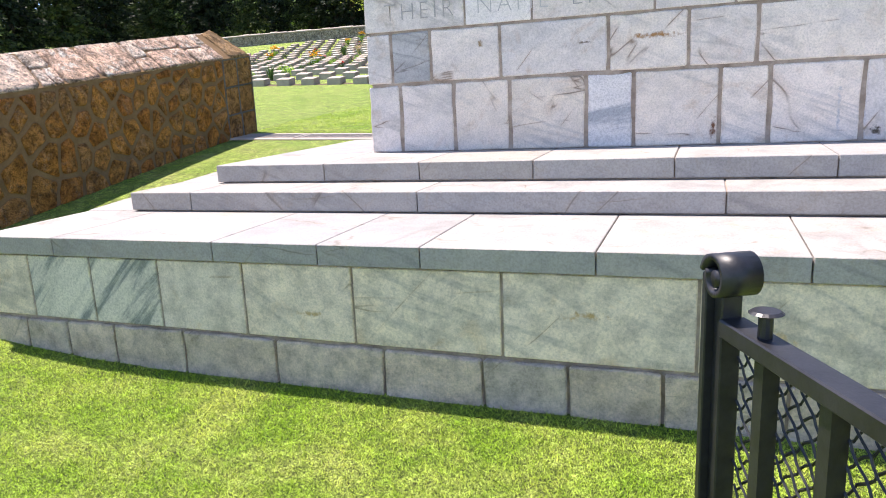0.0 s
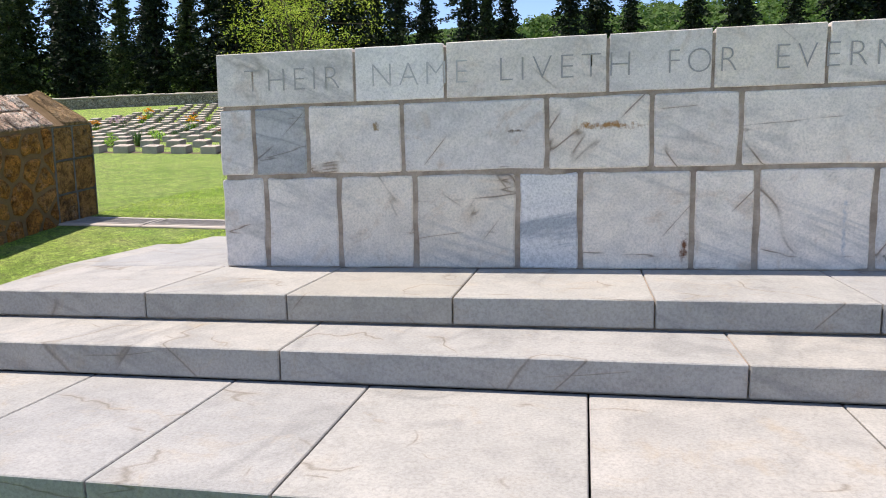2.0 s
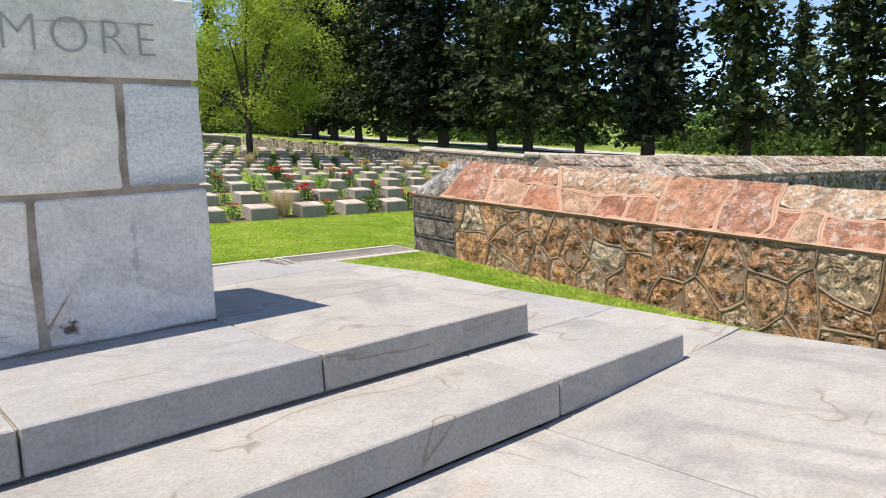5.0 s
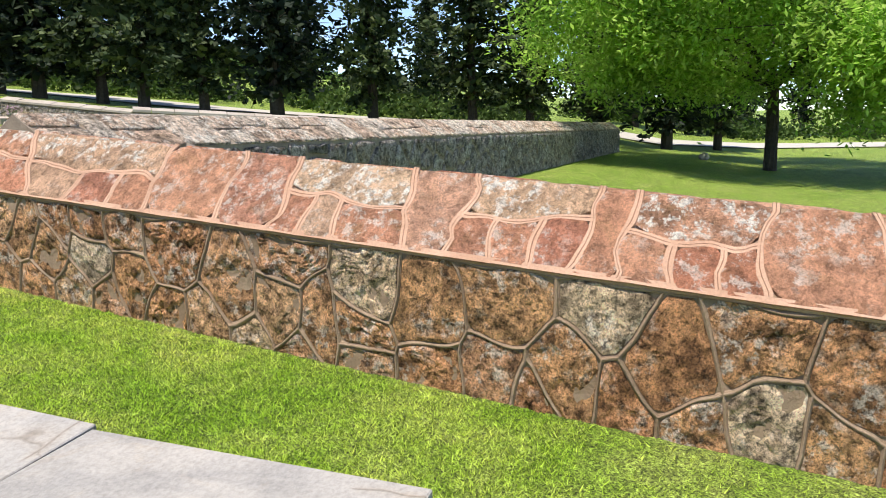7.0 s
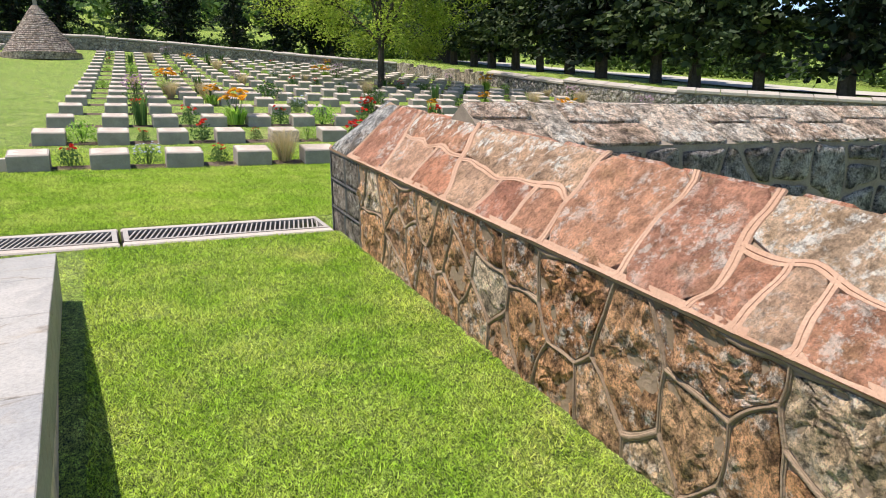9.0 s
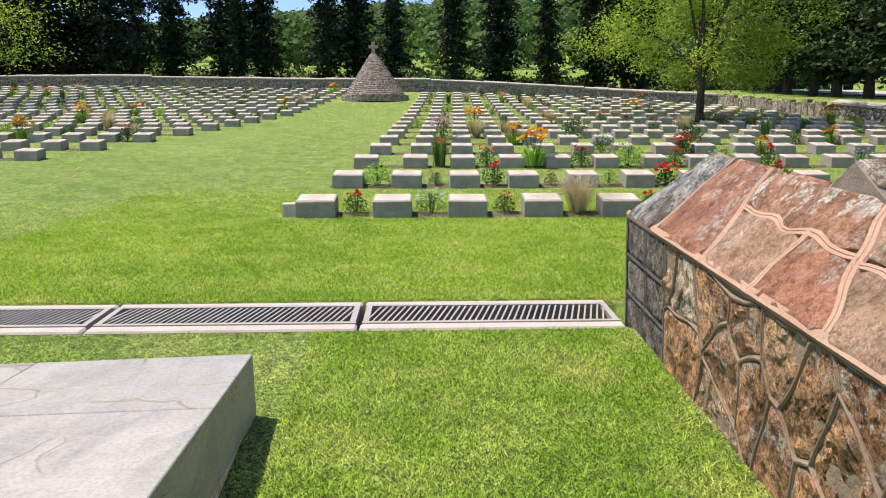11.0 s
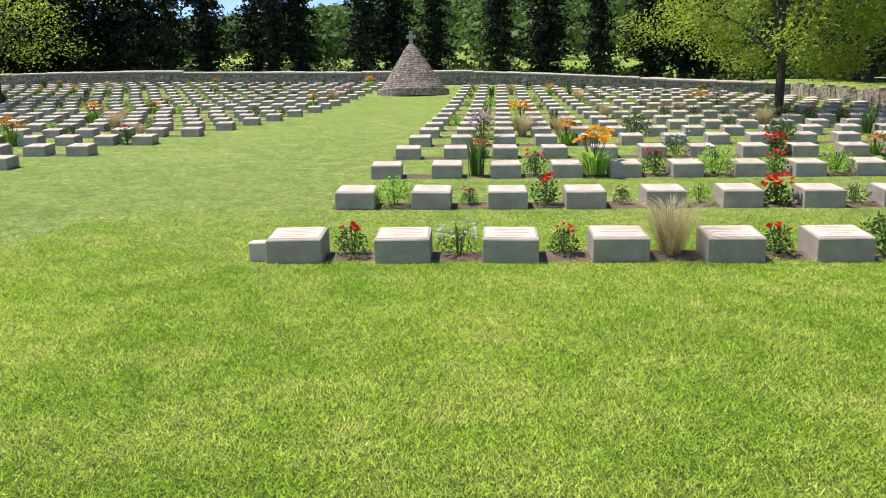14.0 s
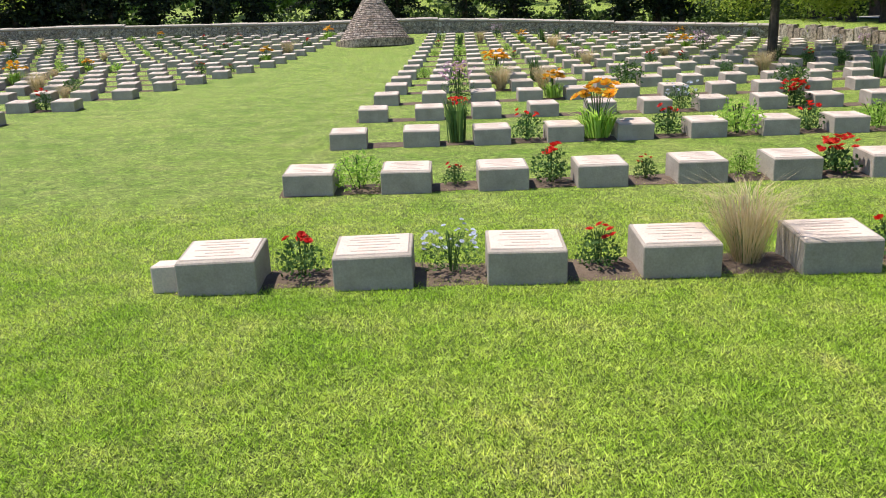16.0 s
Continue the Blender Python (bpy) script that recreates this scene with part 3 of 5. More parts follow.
block("top_slab", monument, M_LETTER_STONE, MX0 + 0.3, MX1 - 0.3, MY0 + 0.3, MY1 - 0.3, 2.2, 2.322, 0.005)


def word(text, x0, x1, zc, height, parent, material):
    """Letters cut into the top course: thin dark strokes a hair proud of the stone."""
    cu = bpy.data.curves.new("inscription", 'FONT')
    cu.body, cu.size, cu.extrude, cu.space_character = text, 1.0, 0.0, 1.25
    cu.offset = -0.023
    cu.resolution_u = 4
    tmp = bpy.data.objects.new("tmp", cu)
    me = bpy.data.meshes.new_from_object(tmp)
    bpy.data.objects.remove(tmp)
    co = np.empty(len(me.vertices) * 3)
    me.vertices.foreach_get("co", co)
    co = co.reshape(-1, 3)
    lo, hi = co.min(0), co.max(0)
    fx = (co[:, 0] - lo[0]) / (hi[0] - lo[0])
    fz = (co[:, 1] - lo[1]) / (hi[1] - lo[1])
    out = np.c_[x0 + fx * (x1 - x0), np.full(len(co), MY0 - 0.0045), zc - height / 2 + fz * height + 0.0105 * (x0 + fx * (x1 - x0) + 2.0)] - np.array(parent.location)
    me.vertices.foreach_set("co", out.ravel())
    me.materials.clear()
    me.materials.append(material)
    me.update()
    return obj("inscription", me, parent, None, "engraved capital letters in the marble")


for text, x0, x1 in (("THEIR", -2.678, -2.041), ("NAME", -1.827, -1.233), ("LIVETH", -1.036, -0.285), ("FOR", -0.07, 0.297), ("EVERMORE", 0.506, 1.57)):
    word(text, x0, x1, 2.152, 0.133, monument, M_ENGRAVE_FAINT if text == "NAME" else M_ENGRAVE_WORN if text == "THEIR" else M_ENGRAVE)


# ---- rubble walls ----
def clip_poly(poly, mx, my, nx, ny):
    out = []
    for i, (ax, ay) in enumerate(poly):
        bx, by = poly[(i + 1) % len(poly)]
        da, db = (ax - mx) * nx + (ay - my) * ny, (bx - mx) * nx + (by - my) * ny
        if da <= 0:
            out.append((ax, ay))
        if da * db < 0:
            f = da / (da - db)
            out.append((ax + (bx - ax) * f, ay + (by - ay) * f))
    return out


def cells(length, height, cw, ch, r, jitter=0.42):
    """Irregular stones that fill a face: polygons in the face's own plane, of many sizes."""
    want = int(length * height / (cw * ch) * 1.15) + 1
    seeds, rad = [], []
    for _ in range(want * 26):
        sx, sy, q = r.uniform(0, length), r.uniform(0.04, 0.96) * height, r.choice((0.5, 0.7, 0.95, 1.3))
        if all(((sx - ox) / cw) ** 2 + ((sy - oy) / ch) ** 2 > (0.5 * (q + oq)) ** 2 for (ox, oy), oq in zip(seeds, rad) if abs(sx - ox) < 1.3 * cw):
            seeds.append((sx, sy))
            rad.append(q)
    out = []
    for n, (sx, sy) in enumerate(seeds):
        poly = [(0, 0), (length, 0), (length, height), (0, height)]
        for k, o in enumerate(seeds):
            if k != n and abs(o[0] - sx) < 3.2 * cw:
                poly = clip_poly(poly, (sx + o[0]) / 2, (sy + o[1]) / 2, o[0] - sx, o[1] - sy)
        if len(poly) > 2:
            out.append(poly)
    return out


def columns(length, height, width, r):
    """Coping stones: leaning columns, some whole, some of two or three pieces."""
    out, cuts = [], [0.0]
    while cuts[-1] < length - width:
        cuts.append(cuts[-1] + width * r.choice((0.6, 0.85, 1.1, 1.5)))
    cuts.append(length)
    lean = [0.0] + [r.uniform(-0.09, 0.09) for _ in cuts[2:]] + [0.0]
    for i in range(len(cuts) - 1):
        def edge(k, f):
            return cuts[k] + lean[k] * (f - 0.5)
        marks = r.choice(([0, 1], [0, 1], [0, 0.5, 1], [0, 0.42, 1], [0, 0.6, 1]))
        mid = r.random() < 0.35 and len(marks) == 3
        for a, b in zip(marks, marks[1:]):
            if mid and a == 0:
                c = 0.5 * (cuts[i] + cuts[i + 1])
                out += [[(edge(i, a), a * height), (c, a * height), (c, b * height), (edge(i, b), b * height)], [(c, a * height), (edge(i + 1, a), a * height), (edge(i + 1, b), b * height), (c, b * height)]]
            else:
                out.append([(edge(i, a), a * height), (edge(i + 1, a), a * height), (edge(i + 1, b), b * height), (edge(i, b), b * height)])
    return out


def coping_pattern(joints, s0, height, r):
    """Coping stones between given joints: (place at the arris, place at the ridge, splits of the lower course).
    Tall stones, and wide upper stones over a course of small ones."""
    tall, wide = [], []
    for (a, ra, cuts), (b, rb, _) in zip(joints, joints[1:]):
        a, ra, b, rb = a - s0, ra - s0, b - s0, rb - s0
        if cuts is None:
            tall.append([(b, 0), (a, 0), (ra, height), (rb, height)])
            continue
        f = r.uniform(0.46, 0.56)
        am, bm_ = a + (ra - a) * f, b + (rb - b) * f
        wide.append([(bm_, f * height), (am, f * height), (ra, height), (rb, height)])
        low = [(a, am)] + [(c - s0, c - s0 + r.uniform(-0.03, 0.03)) for c in cuts] + [(b, bm_)]
        for (p, pm), (q, qm) in zip(low, low[1:]):
            tall.append([(q, 0), (p, 0), (pm, f * height), (qm, f * height)])
    return tall, wide


def squared(x0, x1, height, nx, ny, r):
    """Courses of squared stones."""
    out = []
    for j in range(ny):
        cut = [x0 + (x1 - x0) * (i + (0 if i in (0, nx) else r.uniform(-0.12, 0.12))) / nx for i in range(nx + 1)]
        for a, b in zip(cut, cut[1:]):
            out.append([(a, height * j / ny), (b, height * j / ny), (b, height * (j + 1) / ny), (a, height * (j + 1) / ny)])
    return out


def rounded(poly, inset, smooth=0.1):
    """The polygon shrunk by inset, its corners cut."""
    area = sum(poly[i][0] * poly[(i + 1) % len(poly)][1] - poly[(i + 1) % len(poly)][0] * poly[i][1] for i in range(len(poly)))
    sgn = 1 if area > 0 else -1
    p = poly
    for i in range(len(poly)):
        (ax, ay), (bx, by) = poly[i], poly[(i + 1) % len(poly)]
        l = math.hypot(bx - ax, by - ay)
        if l < 1e-5:
            continue
        nx, ny = sgn * (by - ay) / l, -sgn * (bx - ax) / l
        p = clip_poly(p, ax - nx * inset, ay - ny * inset, nx, ny)
        if len(p) < 3:
            return None
    q = []
    for i in range(len(p)):
        (ax, ay), (bx, by) = p[i], p[(i + 1) % len(p)]
        if math.hypot(bx - ax, by - ay) < 0.012:
            q.append(((ax + bx) / 2, (ay + by) / 2))
            continue
        q += [(ax + (bx - ax) * smooth, ay + (by - ay) * smooth), (bx + (ax - bx) * smooth, by + (ay - by) * smooth)]
    return q if len(q) > 2 else None


def finer(poly, step):
    """The outline with points no further apart than step."""
    out = []
    for i, (ax, ay) in enumerate(poly):
        bx, by = poly[(i + 1) % len(poly)]
        n = max(1, math.ceil(math.hypot(bx - ax, by - ay) / step))
        out += [(ax + (bx - ax) * k / n, ay + (by - ay) * k / n) for k in range(n)]
    return out


def bent(s, v, amount, size):
    """Joints wander: a smooth sideways shift of points of a face."""
    a = noise.noise(Vector((s / size, v / size, 3.7)))
    b = noise.noise(Vector((s / size, v / size, 9.1)))
    return s + amount * a, v + amount * b


def stone_data(poly, place, depth, r):
    """A stone's verts and faces: rim in the wall, a proud broken front. place(s, v, d) gives the point d out of the face."""
    n = len(poly)
    cx, cy = sum(p[0] for p in poly) / n, sum(p[1] for p in poly) / n
    tx, ty = r.uniform(-0.3, 0.3), r.uniform(-0.3, 0.3)
    size = max(abs(p[0] - cx) for p in poly) + 0.01

    def lump(x, y, base):
        return depth * base * (1 + tx * (x - cx) / size + ty * (y - cy) / size + r.uniform(-0.36, 0.36))

    verts = [place(x, y, -0.02) for x, y in poly]
    for shrink, high in ((0.035, 0.55), (0.22, 0.95), (0.58, 1.1)):
        for x, y in poly:
            px, py = x + (cx - x) * shrink, y + (cy - y) * shrink
            verts.append(place(px, py, lump(px, py, high)))
    verts.append(place(cx, cy, lump(cx, cy, 1.1)))
    faces = []
    for i in range(n):
        k = (i + 1) % n
        for q in range(3):
            faces.append((q * n + i, q * n + k, (q + 1) * n + k, (q + 1) * n + i))
        faces.append((3 * n + i, 3 * n + k, 4 * n))
    return verts, faces


def rough_stone(poly, place, depth, r):
    """A broken stone flush with its mortar: many rings, pitted and lumpy by noise."""
    n = len(poly)
    cx, cy = sum(p[0] for p in poly) / n, sum(p[1] for p in poly) / n
    size = max(abs(p[0] - cx) for p in poly) + 0.01
    tx, ty, far = r.uniform(-0.5, 0.5), r.uniform(-0.5, 0.5), r.uniform(0, 90)
    coarse = depth * r.uniform(0.5, 1.3)
    verts = [place(x, y, -0.012) for x, y in poly]
    rings = [0.02] + [0.02 + 0.98 * k / max(3, round(size / 0.028)) for k in range(1, max(3, round(size / 0.028)))]
    for shrink in rings:
        rise = min(1.0, 0.25 + shrink * 5)
        for x, y in poly:
            px, py = x + (cx - x) * shrink, y + (cy - y) * shrink
            q = Vector((px, py, far))
            lump = noise.noise(q * 9) * 0.9 + noise.noise(q * 21) * 0.8 + abs(noise.noise(q * 44)) * -0.7
            verts.append(place(px, py, 0.004 + rise * (depth * (0.45 + tx * (px - cx) / size * 0.4 + ty * (py - cy) / size * 0.4) + coarse * lump)))
    verts.append(place(cx, cy, depth * 0.6))
    faces, m = [], len(rings)
    for i in range(n):
        k = (i + 1) % n
        faces += [(q * n + i, q * n + k, (q + 1) * n + k, (q + 1) * n + i) for q in range(m)]
        faces.append((m * n + i, m * n + k, (m + 1) * n))
    return verts, faces


def stones(parent, name, polys, place, material, inset, depth, r, joined=False, broken=False):
    base = parent.location if parent.parent is None else Vector((0, 0, 0))
    allv, allf = [], []
    for poly in polys:
        q = rounded(poly, inset)
        if not q:
            continue
        v, f = rough_stone(finer(q, 0.04), place, depth, r) if broken else stone_data(q if joined else finer(q, 0.13), place, depth, r)
        v = [Vector(p) - base for p in v]
        if joined:
            k = len(allv)
            allv += v
            allf += [tuple(i + k for i in t) for t in f]
        else:
            obj(name, mesh_of(name, v, f, material, not broken), parent)
    if joined and allv:
        tagged(obj(name, mesh_of(name, allv, allf, material), parent), kind="stuff")


def pointing(parent, polys, place, width, height, material, top=99.0, groove=False):
    """Raised ribbon of mortar along the joints."""
    verts, faces, done = [], [], set()
    for poly in polys:
        for i in range(len(poly)):
            a, b = poly[i], poly[(i + 1) % len(poly)]
            key = tuple(sorted(((round(a[0], 3), round(a[1], 3)), (round(b[0], 3), round(b[1], 3)))))
            l = math.hypot(b[0] - a[0], b[1] - a[1])
            if key in done or l < 0.01 or min(a[1], b[1]) > top:
                continue
            done.add(key)
            ux, uy = (b[0] - a[0]) / l, (b[1] - a[1]) / l
            k = len(verts)
            prof = ((-width * 2.2, -0.006), (-width * 1.7, height * 0.5), (-width, height * 0.62), (-width * 0.7, height), (0, height * 1.1), (width * 0.7, height), (width, height * 0.62), (width * 1.7, height * 0.5), (width * 2.2, -0.006))
            if groove:
                prof = ((-width * 2.3, -0.004), (-width * 1.9, height), (-width * 0.22, height), (0, 0.0), (width * 0.22, height), (width * 1.9, height), (width * 2.3, -0.004))
            cuts = max(1, math.ceil(l / 0.06))
            for c in range(cuts + 1):
                f = -width * 0.4 + (l + width * 0.8) * c / cuts
                px, py = a[0] + ux * f, a[1] + uy * f
                verts += [Vector(place(px - uy * o, py + ux * o, h)) - parent.location for o, h in prof]
            n = len(prof)
            faces += [(k + n * c + j, k + n * c + j + 1, k + n * c + n + j + 1, k + n * c + n + j) for c in range(cuts) for j in range(n - 1)]
    if verts:
        obj("pointing", mesh_of("pointing", verts, faces, material), parent, None, "tooled raised mortar ribbons between the stones")


def gabled_wall(name, label, axis, face, out, s0, s1, base, arris, half, rise, sizes, mats, seed, joined=False, hip=True, point=True, far_side=True, joints=None):
    """A rubble wall with a ridged coping. axis: the way it runs ('x' or 'y'); face: where its visible face stands on the other axis;
    out: +1 or -1, the way that face looks; base(s), arris(s): heights along it."""
    r = random.Random(seed)
    wall = empty(name, *((face, (s0 + s1) / 2) if axis == 'y' else ((s0 + s1) / 2, face)), 0.0, label, "wall", kind="structure")
    m_stone, m_cope, m_mortar, m_quoin = mats
    length = s1 - s0

    def world_point(s, across, z):
        """across: metres into the wall from its face."""
        c = face - out * across
        return (c, s, z) if axis == 'y' else (s, c, z)

    # body and coping core
    n = max(2, int(length / 0.6))
    verts, faces = [], []
    for i in range(n + 1):
        s = s0 + length * i / n
        e = half * 0.9 if (hip and i == n) else 0.0
        prof = ((0.02, base(s) - 0.4), (0.02, arris(s)), (0.012, arris(s) - 0.004), (half, arris(s) + rise - 0.036), (2 * half - 0.012, arris(s)), (2 * half - 0.02, arris(s)), (2 * half - 0.02, base(s) - 0.4))
        for k, (a, z) in enumerate(prof):
            ss = s - e if k == 3 else s
            verts.append(Vector(world_point(ss, a, z)) - wall.location)
    k = len(prof)
    for i in range(n):
        faces += [(i * k + j, i * k + j + 1, (i + 1) * k + j + 1, (i + 1) * k + j) for j in range(k - 1)]
    for q in (0, n * k):
        faces += [(q, q + 1, q + 5, q + 6), (q + 1, q + 2, q + 3, q + 4, q + 5)]
    bm = bmesh.new()
    bv = [bm.verts.new(v) for v in verts]
    for f in faces:
        bm.faces.new([bv[i] for i in f])
    bmesh.ops.recalc_face_normals(bm, faces=bm.faces)
    part("mortar_body", bm, m_mortar, wall)
    # the face
    H = max(0.3, sum(arris(s) - base(s) for s in (s0, (s0 + s1) / 2, s1)) / 3)

    def on_face(s, v, d):
        if length - s > 0.78:
            s, v = bent(s, v, 0.045, 0.22)
            s = min(s, length - 0.73)
        v = min(max(v, 0.0), H)
        S = s0 + s
        b = base(S) - 0.06
        return world_point(S, 0.02 - d, b + v / H * (arris(S) - 0.016 - b))

    def on_cope(s, v, d):
        s, v = bent(s, v, (0.075 if joints else 0.02) * min(1.0, max(0.0, min(v, slope - v) / 0.12)) * min(1.0, max(0.0, (length - s) / 0.8)), 0.22)
        v = min(max(v, 0.0), slope)
        d += 0.006 * noise.noise(Vector((s * 5, v * 5, seed)))
        S = s0 + s
        f = v / slope
        if hip and s > length - 1.0:
            S = s1 - 1.0 + (s - length + 1.0) * (1.0 - half * 0.9 * f)
        return world_point(S, f * half - d * 0.7, arris(S) + f * (rise - 0.02) + d * 0.7)

    slope = math.hypot(half, rise)
    if m_quoin:
        polys = cells(length - 0.72, H, sizes[0], sizes[1], r)
        quoins = squared(length - 0.72, length, H, 2, 3, r)
        stones(wall, "quoin_stone", quoins, on_face, M_QUOIN if m_quoin == M_GREYSTONE else m_quoin, 0.009, 0.006, r, joined)
        pointing(wall, quoins, on_face, 0.006, 0.012, M_QUOINJOINT)
    else:
        polys = cells(length, H, sizes[0], sizes[1], r)
    stones(wall, "stone", polys, on_face, m_stone, sizes[2], sizes[3], r, joined, bool(joints))
    if point:
        pointing(wall, polys, on_face, 0.0052, 0.0125, m_mortar)
    wide = []
    if joints:
        cpolys, wide = coping_pattern(joints, s0, slope, r)
        cpolys += columns(joints[-1][0] - s0, slope, sizes[4], r)
    else:
        cpolys = columns(length - (0.66 if m_quoin else 0.0), slope, sizes[4], r)
    m_joint = M_COPE_JOINT if joints else m_mortar
    if m_quoin:
        stones(wall, "coping_stone", [[(length - 0.53, 0), (length, 0), (length, slope), (length - 0.36, slope)]], on_cope, m_quoin, 0.002, 0.014, r, joined)
    stones(wall, "coping_stone", cpolys, on_cope, m_cope, 0.014 if point else 0.009, 0.011, r, joined, bool(joints))
    stones(wall, "coping_stone", wide, on_cope, M_COPING_CRUST, 0.015, 0.011, r, joined, bool(joints))
    if point:
        pointing(wall, cpolys + wide, on_cope, 0.0088, 0.006, m_joint, slope - 0.03, True)
        # bed joint under the coping
        bm = bmesh.new()
        n = max(2, int(length / 0.5))
        for i in range(n):
            a, b = s0 + length * i / n, s0 + length * (i + 1) / n
            rows = []
            for s in (a, b):
                rows.append([bm.verts.new(Vector(world_point(s, a, arris(s) + z)) - wall.location) for a, z in ((0.026, -0.022), (0.012, -0.018), (0.006, -0.008), (0.004, 0.008), (0.022, 0.030))])
            for q in range(4):
                bm.faces.new((rows[0][q], rows[0][q + 1], rows[1][q + 1], rows[1][q]))
        part("bed_joint", bm, m_joint, wall, "sandy mortar line under the coping")
    if hip:
        # squared stones on the end
        w = 2 * half
        zb, zt = base(s1) - 0.05, arris(s1) - 0.03

        def on_end(a, v, d):
            p = world_point(s1, a, zb + v)
            return (p[0], p[1] + d, p[2]) if axis == 'y' else (p[0] + d, p[1], p[2])

        epolys = squared(0, w, zt - zb, 3, 3, r)
        stones(wall, "end_stone", epolys, on_end, m_quoin or m_stone, 0.008, 0.009, r, joined)

        def on_hip(a, v, d):
            f = v / slope
            mid = half + (a - half) * (1 - f)
            p = world_point(s1 - half * 0.9 * f, mid, arris(s1) + f * (rise - 0.02) + d * 0.7)
            return (p[0], p[1] + d * 0.7, p[2]) if axis == 'y' else (p[0] + d * 0.7, p[1], p[2])

        stones(wall, "end_coping_stone", squared(0, w, slope * 0.99, 2, 1, r), on_hip, m_quoin or m_cope, 0.004, 0.012, r, joined)
    if far_side:
        def on_back(s, v, d):
            S = s0 + s
            f = v / slope
            S = min(S, s1 - half * 0.9 * f) if hip else S
            return world_point(S, 2 * half - f * half + d * 0.7, arris(S) + f * (rise - 0.02) + d * 0.7)
        stones(wall, "rear_coping", cells(length, slope, 0.5, slope, r, 0.3), on_back, m_cope, 0.01, 0.02, r, True)
    return wall


gabled_wall("wall_east", "low brown fieldstone wall with a reddish ridged stone coping", 'y', 5.80, -1, -3.5, 9.63,
            lambda s: lie(5.8, s), lambda s: 0.545 + 0.0805 * s, 0.42, 0.42, (0.42, 0.31, 0.0105, 0.019, 0.38, 0.36), (M_RUBBLE, M_COPING, M_POINTING, M_GREYSTONE), 3,
            joints=[(9.1, 9.27, None), (8.4, 8.6, (7.94,)), (7.39, 7.7, (7.05, 6.69)), (6.37, 6.41, None), (5.83, 5.85, None), (5.46, 5.44, (5.25, 5.03)), (4.58, 4.67, None), (4.36, 4.29, (4.1, 3.9)),
                    (3.71, 3.6, None), (3.46, 3.41, (3.21, 3.0)), (2.79, 2.77, None), (2.3, 2.35, (2.05, 1.8)), (1.5, 1.45, None), (1.1, 1.12, None), (0.6, 0.65, None)])
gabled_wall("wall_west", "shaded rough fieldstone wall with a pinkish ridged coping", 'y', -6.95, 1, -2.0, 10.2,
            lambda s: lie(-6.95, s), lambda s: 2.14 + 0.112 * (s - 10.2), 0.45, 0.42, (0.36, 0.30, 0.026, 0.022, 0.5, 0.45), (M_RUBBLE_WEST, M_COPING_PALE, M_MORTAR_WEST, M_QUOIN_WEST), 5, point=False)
gabled_wall("wall_rear_east", "long fieldstone wall in shade with diagonal coping stones", 'x', 7.5, -1, 6.2, 32.5,
            lambda s: lie(s, 7.5), lambda s: 1.38 - 0.023 * (s - 8), 0.42, 0.30, (0.42, 0.33, 0.02, 0.03, 0.42, 0.5), (M_FARSTONE, M_COPING_GREY, M_MORTAR, None), 8, hip=False, point=False)


# ---- boundary walls of the cemetery ----
def path_wall(name, label, pts, heights, thick, seed, cope=0.16):
    """A far rubble wall along a line of points: body, joined facing stones, coping slabs."""
    r = random.Random(seed)
    wall = empty(name, pts[0][0], pts[0][1], 0.0, label, "wall", kind="structure")
    sv, sf, cv, cf = [], [], [], []
    bm = bmesh.new()
    for (ax, ay), (bx, by), height in zip(pts, pts[1:], heights):
        l = math.hypot(bx - ax, by - ay)
        ux, uy = (bx - ax) / l, (by - ay) / l
        nx, ny = uy, -ux

        def spot(s, d, z):
            return Vector((ax + ux * s + nx * d, ay + uy * s + ny * d, lie(ax + ux * s, ay + uy * s) + z)) - wall.location

        for k in range(max(1, int(l / 3))):
            n = max(1, int(l / 3))
            a, b = l * k / n, l * (k + 1) / n
            v = [bm.verts.new(spot(s, d, z)) for s in (a, b) for d, z in ((0, -0.4), (0, height), (-thick, height), (-thick, -0.4))]
            for q in range(4):
                bm.faces.new((v[q], v[(q + 1) % 4], v[4 + (q + 1) % 4], v[4 + q]))
        for poly in cells(l, height, 0.42, 0.22, r):
            q = rounded(poly, 0.012)
            if q:
                v, f = stone_data(q, lambda s, h, d: spot(s, d, h - 0.03), 0.03, r)
                k = len(sv)
                sv += v
                sf += [tuple(i + k for i in t) for t in f]
        s = 0.0
        while s < l - 0.1:
            e = min(l, s + r.uniform(0.5, 0.95))
            k = len(cv)
            t = cope * r.uniform(0.85, 1.15)
            for q in (s + 0.012, e - 0.012):
                cv += [spot(q, d, z) for d, z in ((0.06, height), (0.06, height + t * 0.45), (-thick / 2, height + t), (-thick - 0.06, height + t * 0.45), (-thick - 0.06, height))]
            cf += [(k + i, k + (i + 1) % 5, k + 5 + (i + 1) % 5, k + 5 + i) for i in range(5)] + [(k, k + 4, k + 3, k + 2, k + 1), (k + 5, k + 6, k + 7, k + 8, k + 9)]
            s = e
    bmesh.ops.recalc_face_normals(bm, faces=bm.faces)
    part("mortar_body", bm, M_MORTAR, wall)
    tagged(obj("facing_stones", mesh_of("facing_stones", sv, sf, M_FARSTONE), wall), kind="stuff")
    tagged(obj("coping_stones", mesh_of("coping_stones", cv, cf, M_FARCOPE), wall), kind="stuff")


